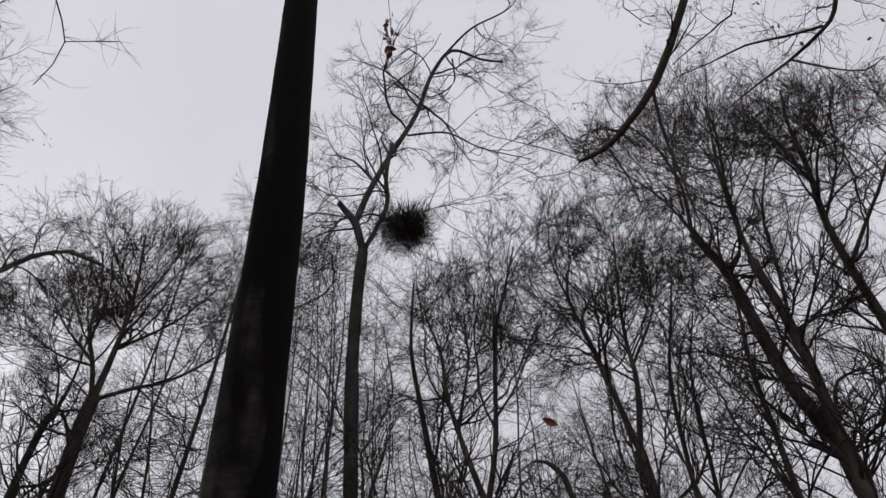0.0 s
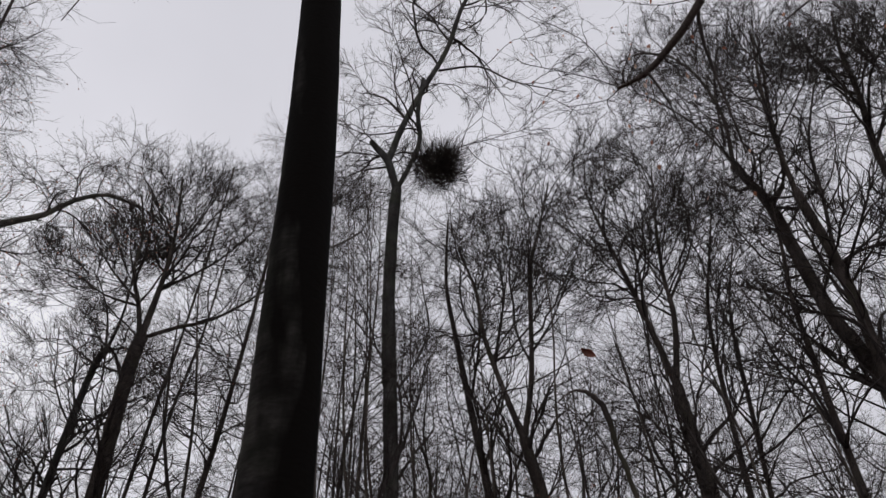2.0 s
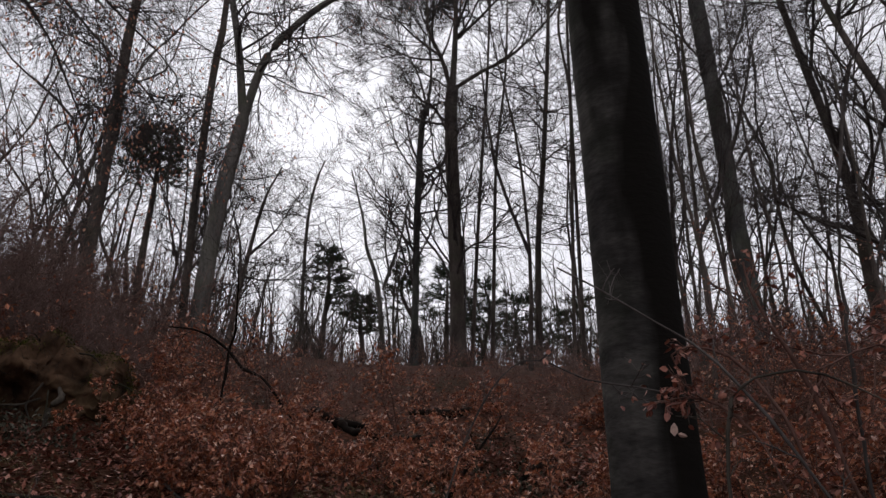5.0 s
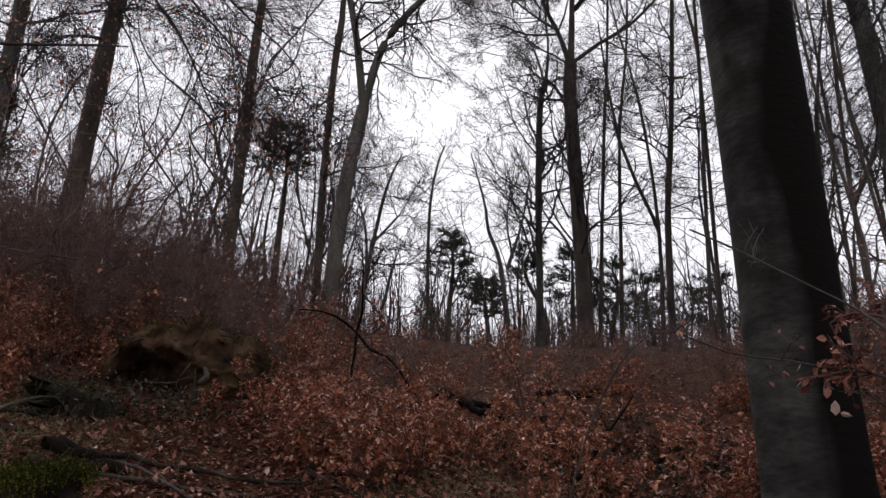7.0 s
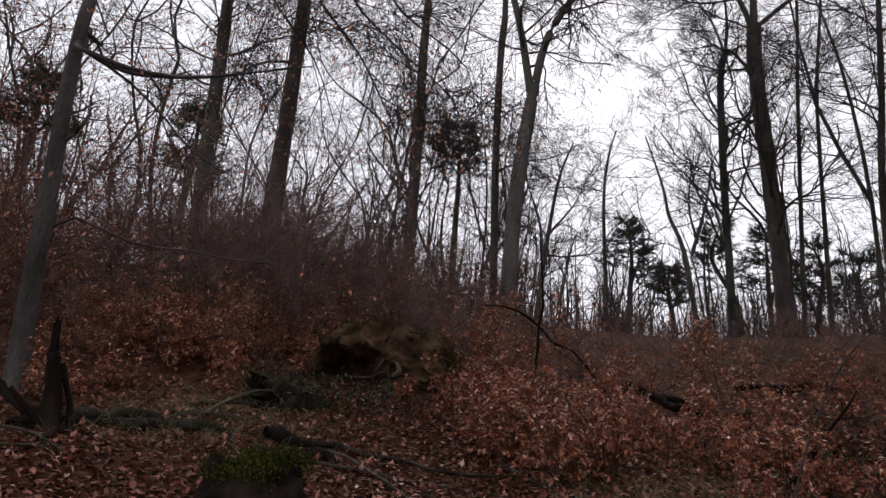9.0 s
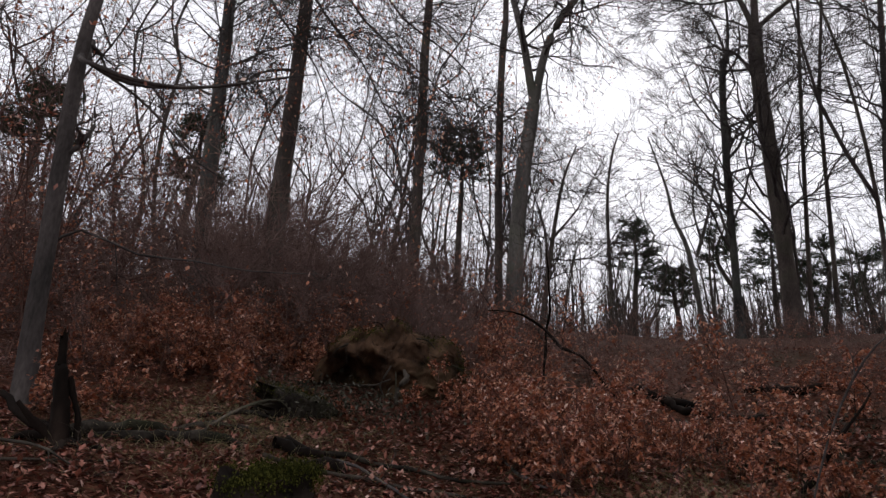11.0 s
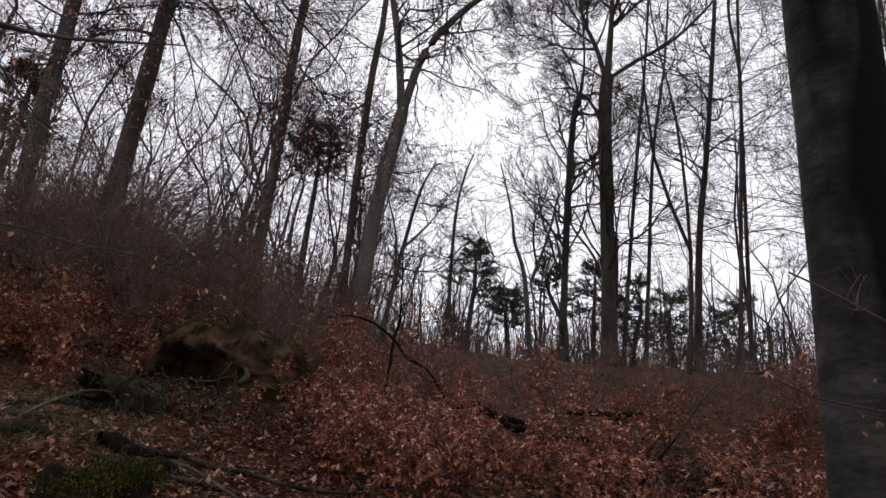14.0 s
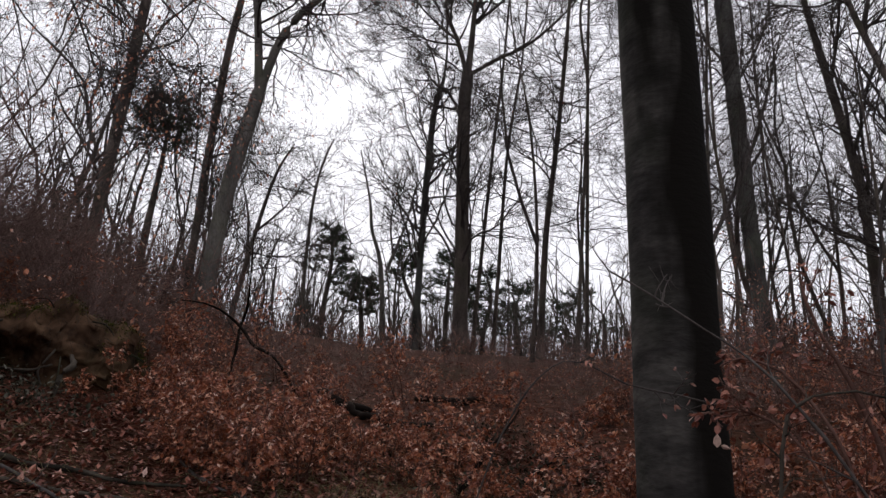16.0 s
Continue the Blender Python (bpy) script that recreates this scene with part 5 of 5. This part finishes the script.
# ---- fallen wood, stumps and the uprooted root plate ----
def lying(label, rows, mat, seed, twigs=3):
    """A branch lying on the slope."""
    rows = [(x, y, float(ground_z(x, y)) + lift + r * 0.6, r) for x, y, lift, r in rows]
    return dead_stem(label, rows, mat, seed, twigs, 0.35, 0, "fallen_branch", "branch")


lying("thick rotten branch lying on the leaves", [(-5.5, 3.4, 0, 0.05), (-5.25, 3.76, 0, 0.055), (-5.03, 4.06, 0.01, 0.055), (-4.89, 4.23, 0, 0.05), (-4.68, 4.48, 0, 0.045), (-4.4, 4.75, 0, 0.03)], LOG, 81)
lying("crooked fallen branch reaching up from the litter", [(-4.99, 4.58, 0, 0.02), (-4.82, 4.77, 0.04, 0.021), (-4.63, 4.95, 0.07, 0.018), (-4.38, 5.18, 0.0, 0.014), (-4.21, 5.32, -0.01, 0.008)], LOG, 82)
lying("long thin fallen branch across the litter", [(-3.7, 4.1, 0.12, 0.02), (-3.45, 4.4, 0.04, 0.02), (-3.18, 4.6, 0.02, 0.018), (-2.74, 4.88, 0.01, 0.014), (-2.3, 5.1, 0.0, 0.008)], FALLEN, 83)
lying("short dark piece of rotten wood", [(-3.75, 4.5, 0.0, 0.06), (-3.55, 4.62, 0.02, 0.065), (-3.35, 4.7, 0.0, 0.04)], ROTTEN, 84, 0)
lying("thin pale fallen twig", [(-4.95, 2.92, 0.05, 0.012), (-4.85, 3.09, 0.03, 0.012), (-4.73, 3.27, 0.01, 0.01), (-4.4, 3.6, 0.0, 0.006)], FALLEN, 85)
lying("thin fallen branch half under leaves", [(-2.6, 5.9, 0.05, 0.014), (-2.2, 5.5, 0.02, 0.014), (-1.6, 5.3, 0.0, 0.01), (-1.1, 5.4, 0.02, 0.005)], TWIG, 86)
lying("dark fallen limb on the slope", [(-1.9, 9.3, 0.02, 0.05), (-1.4, 8.8, 0.05, 0.05), (-1.0, 8.6, 0.0, 0.04), (-0.5, 8.7, 0.0, 0.02)], ROTTEN, 87)
lying("dark fallen limb near the ridge", [(-1.0, 10.8, 0.02, 0.05), (-0.4, 10.6, 0.04, 0.05), (0.3, 10.7, 0.0, 0.03)], ROTTEN, 88)
lying("thin fallen twig in the litter", [(-2.6, 4.0, 0.02, 0.01), (-2.2, 4.3, 0.02, 0.01), (-1.7, 4.4, 0.0, 0.005)], TWIG, 89)


lying("dark rotten log half sunk in the leaves", [(-5.2, 3.72, 0.0, 0.045), (-4.98, 3.84, 0.02, 0.055), (-4.78, 3.95, 0.01, 0.05), (-4.55, 4.1, 0.0, 0.055), (-4.3, 4.3, 0.01, 0.04), (-4.15, 4.38, -0.02, 0.02)], LOG, 181, 4)
lying("dark broken piece of wood standing out of the litter", [(-4.0, 4.52, 0.0, 0.05), (-3.9, 4.62, 0.05, 0.06), (-3.78, 4.7, 0.03, 0.05), (-3.68, 4.76, 0.0, 0.03)], ROTTEN, 182, 2)
lying("long dark crooked branch on the litter", [(-4.0, 4.62, 0.1, 0.022), (-3.7, 4.78, 0.06, 0.024), (-3.43, 4.96, 0.03, 0.022), (-2.93, 5.21, 0.02, 0.018), (-2.26, 5.3, 0.03, 0.010)], LOG, 183, 7)
lying("thin forked branch on the litter", [(-3.5, 4.7, 0.05, 0.014), (-3.2, 4.72, 0.03, 0.013), (-2.8, 4.6, 0.02, 0.010), (-2.4, 4.42, 0.0, 0.005)], TWIG, 184, 5)
lying("pale crooked branch leaning on the hollow log", [(-4.62, 4.3, 0.0, 0.014), (-4.66, 4.6, 0.06, 0.016), (-4.7, 4.9, 0.12, 0.015), (-4.64, 5.08, 0.2, 0.011), (-4.5, 5.15, 0.22, 0.005)], FALLEN, 185, 5)
lying("pale thin stick in front of the snag", [(-5.2, 2.95, 0.12, 0.010), (-4.95, 3.15, 0.10, 0.010), (-4.7, 3.2, 0.05, 0.009), (-4.4, 3.25, 0.0, 0.005)], ROOT, 186, 3)
lying("dark branch lying beside the snag", [(-6.0, 3.4, 0.25, 0.03), (-5.7, 3.45, 0.14, 0.035), (-5.4, 3.5, 0.05, 0.04), (-5.1, 3.42, 0.0, 0.03)], ROTTEN, 187, 5)
lying("dark crooked stick among the low leaves", [(-0.28, 6.25, 0.0, 0.02), (-0.16, 6.6, 0.12, 0.02), (-0.05, 6.9, 0.2, 0.014), (0.1, 7.2, 0.34, 0.007)], ROTTEN, 188, 4)
lying("dark forked branch on the slope", [(0.35, 6.7, 0.05, 0.026), (0.6, 7.0, 0.12, 0.024), (0.95, 7.5, 0.2, 0.016), (1.2, 7.8, 0.32, 0.007)], ROTTEN, 189, 5)
lying("rotten limb with a dark hollow below it", [(-2.5, 9.6, 0.04, 0.06), (-2.2, 9.35, 0.1, 0.06), (-1.8, 9.2, 0.06, 0.05), (-1.4, 9.2, 0.0, 0.03)], ROTTEN, 190, 2)


def lump(rx, ry, rz, seed, rough=0.18, n=40, m=22, flat=-0.2):
    """An uneven rounded body."""
    rng = np.random.default_rng(seed)
    a, e = np.meshgrid(np.linspace(0, 2 * np.pi, n, endpoint=False), np.linspace(-0.5 * np.pi, 0.5 * np.pi, m), indexing="ij")
    d = np.stack([np.cos(a) * np.cos(e), np.sin(a) * np.cos(e), np.sin(e)], -1)
    ph = rng.uniform(0, 9, 12)
    k = 1 + rough * (np.sin(3 * d[..., 0] + ph[0]) * np.sin(4 * d[..., 1] + ph[1]) + 0.6 * np.sin(7 * d[..., 2] + 5 * d[..., 0] + ph[2]) * np.sin(6 * d[..., 1] + ph[3])
                     + 0.4 * np.sin(13 * d[..., 0] + ph[4]) * np.sin(12 * d[..., 2] + ph[5]) + 0.25 * np.sin(23 * d[..., 1] + ph[6]) * np.sin(21 * d[..., 2] + ph[7]))
    v = d * k[..., None] * np.array([rx, ry, rz])
    v[..., 2] = np.maximum(v[..., 2], flat * rz)
    i = np.arange(n * m).reshape(n, m)
    j = np.roll(i, -1, 0)
    return v.reshape(-1, 3), np.stack([i[:, :-1], j[:, :-1], j[:, 1:], i[:, 1:]], -1).reshape(-1, 4)


def fuzz(v, keep, count, length, width, rng):
    """Short blades standing on picked points of a surface."""
    pick = v[keep][rng.integers(0, keep.sum(), count)] + rng.normal(0, 0.03, (count, 3))
    w = unit(rng.normal(0, 0.5, (count, 3)) + np.array([0, 0, 1.0]))
    s = unit(np.cross(w, rng.normal(0, 1, (count, 3)))) * width
    tri = np.stack([pick - s, pick + s, pick + w * rng.uniform(0.5, 1, (count, 1)) * length], 1)
    return tri.reshape(-1, 3), np.arange(count * 3).reshape(-1, 3)


def mossy_stump():
    rng = np.random.default_rng(92)
    x, y = -2.84, 3.2
    root = tagged(new("mossy_stump"), "low rotten tree stump with thick green moss", "stump")
    root.location = (x, y, float(ground_z(x, y)))
    v, f = lump(0.34, 0.30, 0.58, 12, 0.12, 72, 44)
    v[:, 2] = np.minimum(v[:, 2], 0.42 - 0.25 * (v[:, 0] ** 2 + v[:, 1] ** 2) + 0.05 * np.sin(9 * v[:, 0] + 1) * np.sin(8 * v[:, 1]))
    v += np.array([noise.noise_vector(Vector(q) * 6.0) * 0.06 + noise.noise_vector(Vector(q) * 17.0) * 0.022 for q in v])
    mesh_object("wood", v, f, ROTTEN, root)
    patch = np.array([noise.noise(Vector(q) * 5.0 + Vector((3, 1, 7))) for q in v])
    mv, mf = fuzz(v, (v[:, 2] > 0.32) & (patch > 0.02), 8000, 0.02, 0.006, rng)
    mesh_object("moss", mv, mf, MOSS, root, "bright green moss", False)


def hollow_log():
    """A short hollow log on the ground whose open ragged end looks down the slope."""
    rng = np.random.default_rng(93)
    x, y = -4.78, 5.14
    root = tagged(new("hollow_log"), "short hollow rotten log with dark open end", "log")
    root.location = (x, y, float(ground_z(x, y)))
    n, m = 36, 16
    a = np.linspace(0, 2 * np.pi, n, endpoint=False)
    rings = []
    edge = 0.07 * np.sin(3 * a + 1) + 0.05 * np.sin(7 * a) + rng.normal(0, 0.02, n)
    for k in range(m):
        t = k / (m - 1)
        r = 0.185 - 0.03 * t - 0.13 * t ** 6 + 0.012 * np.sin(5 * a + 4 * t) + 0.008 * np.sin(9 * a - 7 * t)
        rings.append(np.stack([t * 0.95 + edge * (1 - t), r * np.cos(a), 0.14 - 0.02 * t + r * np.sin(a)], -1))
    for k in range(6):
        t = 1 - k / 5
        r = 0.115 + 0.012 * np.sin(4 * a + 2)
        rings.insert(0, np.stack([t * 0.5 + 0.015 + edge * (1 - t), r * np.cos(a), 0.14 + r * np.sin(a)], -1))
    v = np.array(rings).reshape(-1, 3)
    i = np.arange(len(rings) * n).reshape(-1, n)
    j = np.roll(i, -1, 1)
    f = np.stack([i[:-1], j[:-1], j[1:], i[1:]], -1).reshape(-1, 4)
    v += np.array([noise.noise_vector(Vector(q) * 11.0) * 0.025 for q in v])
    v[:, 1] *= np.clip(1.35 - v[:, 0] * 0.75, 0.6, 1)
    turn = np.array(Euler((0.0, 0.06, math.atan2(0.72, 0.22))).to_matrix())
    v = v @ turn.T
    mesh_object("wood", v, f, LOG, root)
    back = v[6 * n:]
    mv, mf = fuzz(back, back[:, 2] > 0.2, 1600, 0.018, 0.006, rng)
    mesh_object("moss", mv, mf, MOSS, root, "thin green moss", False)


def snag():
    """A rotten trunk broken off at knee height, with one long splinter, a prop and roots spread over the ground."""
    root = tagged(new("broken_snag"), "broken jagged rotten tree snag, nearly black", "snag")
    x, y = -5.14, 3.48
    root.location = (x, y, float(ground_z(x, y)))
    root.scale = (0.86, 0.86, 0.9)
    rng = np.random.default_rng(31)

    def piece(name, rows, sides, tear, lumps=0.1):
        v, f, _ = fork_mesh(rows, sides, rng, lumps, 0.05)
        v[-sides:, 2] += rng.uniform(-tear, tear * 0.4, sides)
        v[-2 * sides:-sides, 2] += rng.uniform(-0.3, 0.2, sides) * tear
        v += np.array([noise.noise_vector(Vector(q) * 13.0) * 0.016 for q in v])
        mesh_object(name, v, f, ROTTEN, root)
    piece("trunk", [(-0.02, -0.02, -0.15, 0.10), (-0.04, -0.04, 0.10, 0.075), (-0.06, -0.07, 0.35, 0.066), (-0.09, -0.10, 0.62, 0.060), (-0.10, -0.11, 0.70, 0.054)], 16, 0.09)
    piece("splinter", [(-0.08, -0.08, 0.45, 0.048), (-0.10, -0.11, 0.72, 0.042), (-0.11, -0.13, 0.97, 0.032)], 9, 0.10)
    piece("splinter", [(0.03, 0.13, -0.1, 0.040), (0.0, 0.08, 0.22, 0.032), (-0.04, 0.02, 0.44, 0.030), (-0.06, -0.03, 0.58, 0.028)], 9, 0.03, 0.14)
    for k, rows in enumerate(([(-0.25, -0.34, 0.36, 0.018), (-0.17, -0.2, 0.19, 0.032), (-0.08, -0.06, 0.06, 0.045), (0.0, 0.02, -0.02, 0.05)],
                              [(-0.5, -0.2, 0.06, 0.02), (-0.3, -0.12, 0.10, 0.035), (-0.05, -0.02, 0.04, 0.05)],
                              [(0.02, 0.0, 0.02, 0.055), (0.14, 0.08, 0.0, 0.045), (0.30, 0.2, -0.02, 0.025)],
                              [(0.0, -0.02, 0.02, 0.05), (0.14, -0.14, -0.03, 0.04), (0.26, -0.3, -0.06, 0.02)],
                              [(-0.02, 0.02, 0.04, 0.05), (-0.02, 0.2, 0.02, 0.035), (0.04, 0.4, 0.0, 0.018)])):
        piece("root", rows, 8, 0.02, 0.12)


def root_plate():
    """The earth plate of a fallen tree: a dome with a ragged overhanging rim, hollow underneath on one side."""
    rng = np.random.default_rng(33)
    x, y = -4.80, 7.40
    root = tagged(new("root_plate"), "uprooted root plate of earth with mossy top and bare roots", "root plate")
    root.location = (x, y, float(ground_z(x, y)))
    root.rotation_euler = (0, 0, math.atan2(4.8, 7.4))
    nu, nv = 110, 74
    u, w = np.meshgrid(np.linspace(-1, 1, nu), np.linspace(0, 1, nv), indexing="ij")
    side = np.abs(u + 0.04 * np.sin(5 * u))
    high = 0.93 * np.clip(1 - side ** 2.6, 0, 1) ** 0.62 * (1 + 0.05 * np.sin(9 * u + 1) + 0.03 * np.sin(21 * u))
    cave = np.exp(-((u + 0.50) / 0.40) ** 4)
    lip = np.where(u < 0.1, 0.50, 0.22)
    face, over = np.clip(w / 0.55, 0, 1), np.clip((w - 0.55) / 0.45, 0, 1)
    z = np.where(w < 0.55, high * face, high * np.cos(over * np.pi / 2) ** 0.8)
    low = 1 / (1 + np.exp((face - 0.60 + 0.25 * (u + 0.4)) * 22))
    yy = -0.16 - 0.16 * np.sin(face * np.pi) + 0.75 * cave * low + 0.10 * (1 - cave) * (1 - face)
    yy = np.where(w < 0.55, yy, -0.16 + over * 0.75)
    yy = yy + 0.45 * side ** 3
    v = np.stack([u * 1.04, yy, z * 1.06 - 0.12], -1).reshape(-1, 3)
    i = np.arange(nu * nv).reshape(nu, nv)
    f = np.stack([i[:-1, :-1], i[1:, :-1], i[1:, 1:], i[:-1, 1:]], -1).reshape(-1, 4)
    v += np.array([noise.noise_vector(Vector(q) * 3.2) * 0.10 + noise.noise_vector(Vector(q) * 8.0) * 0.055 + noise.noise_vector(Vector(q) * 19.0) * 0.035 for q in v])
    mesh_object("earth", v, f, EARTH, root)
    patch = np.array([noise.noise(Vector(q) * 3.4) for q in v])
    flat_w = w.reshape(-1)
    top = (flat_w > 0.48) & (patch > -0.05) | ((v[:, 0] > 0.45) & (v[:, 2] > 0.35) & (patch > -0.25))
    mv, mf = fuzz(v, top, 13000, 0.022, 0.007, rng)
    mesh_object("moss", mv, mf, MOSS, root, "patchy green moss", False)
    rows = [([(0.0, -0.30, 0.34, 0.016), (-0.06, -0.40, 0.22, 0.014), (-0.12, -0.44, 0.08, 0.011), (-0.06, -0.48, -0.06, 0.008)], ROOT),
            ([(0.16, -0.30, 0.30, 0.02), (0.18, -0.40, 0.18, 0.036), (0.10, -0.44, 0.05, 0.034), (0.09, -0.45, -0.12, 0.03)], ROOT),
            ([(0.06, -0.34, 0.26, 0.010), (0.07, -0.42, 0.10, 0.009), (0.06, -0.44, -0.08, 0.007)], LOG),
            ([(-0.72, -0.26, 0.02, 0.009), (-0.45, -0.28, 0.10, 0.012), (-0.2, -0.30, 0.10, 0.013), (0.0, -0.28, 0.18, 0.012)], ROOT),
            ([(-0.55, -0.26, 0.60, 0.014), (-0.66, -0.40, 0.50, 0.010), (-0.74, -0.44, 0.36, 0.005)], LOG),
            ([(0.3, -0.26, 0.70, 0.012), (0.42, -0.40, 0.66, 0.009), (0.52, -0.48, 0.54, 0.004)], LOG),
            ([(0.66, -0.16, 0.42, 0.018), (0.82, -0.26, 0.36, 0.012), (0.98, -0.28, 0.24, 0.006)], LOG),
            ([(-0.1, -0.26, 0.80, 0.010), (-0.18, -0.38, 0.86, 0.007), (-0.3, -0.42, 0.83, 0.003)], LOG)]
    for c, mat in rows:
        rv, rf, _ = fork_mesh(c, 7, rng, 0.08, 0.05, 0, 0.5)
        mesh_object("root", rv, rf, mat, root)
    h = Heap()
    n = 260
    pick = v[(flat_w > 0.3) & (flat_w < 0.6)]
    p = pick[rng.integers(0, len(pick), n)]
    b, q = grow(p, np.stack([rng.normal(0, 0.4, n), np.full(n, -0.6), rng.normal(-0.4, 0.4, n)], 1), rng.uniform(0.06, 0.25, n), np.full(n, 0.003), 3, -0.8, 0.25, rng, 0.3)
    h.add(*tubes(b, q, 3))
    h.make("root_fringe", LOG, root)


mossy_stump()
hollow_log()
snag()
root_plate()


def low_plants():
    """Grey-green bramble and moss patches on the floor."""
    rng = np.random.default_rng(44)
    n = 3200
    c = np.array([(-4.2, 6.0, 0.45, 0.3), (-4.75, 5.6, 0.3, 0.25), (-0.2, 7.6, 0.7, 0.5), (0.4, 6.4, 0.6, 0.4)])[rng.integers(0, 4, n)]
    x, y = rng.normal(c[:, 0], c[:, 2]), rng.normal(c[:, 1], c[:, 3])
    p = np.stack([x, y, ground_z(x, y) + rng.uniform(0.02, 0.22, n) + np.where(c[:, 0] < -3, 0.2 * rng.random(n), 0)], 1)
    v, f = leaf_blades(p, rng.normal(0, 1, (n, 3)), rng.uniform(0.025, 0.06, n), rng, 0.5)
    tagged(mesh_object("bramble", v, f, BRAMBLE, smooth=False), "low grey-green bramble leaves in patches", "bramble", kind="stuff")


low_plants()
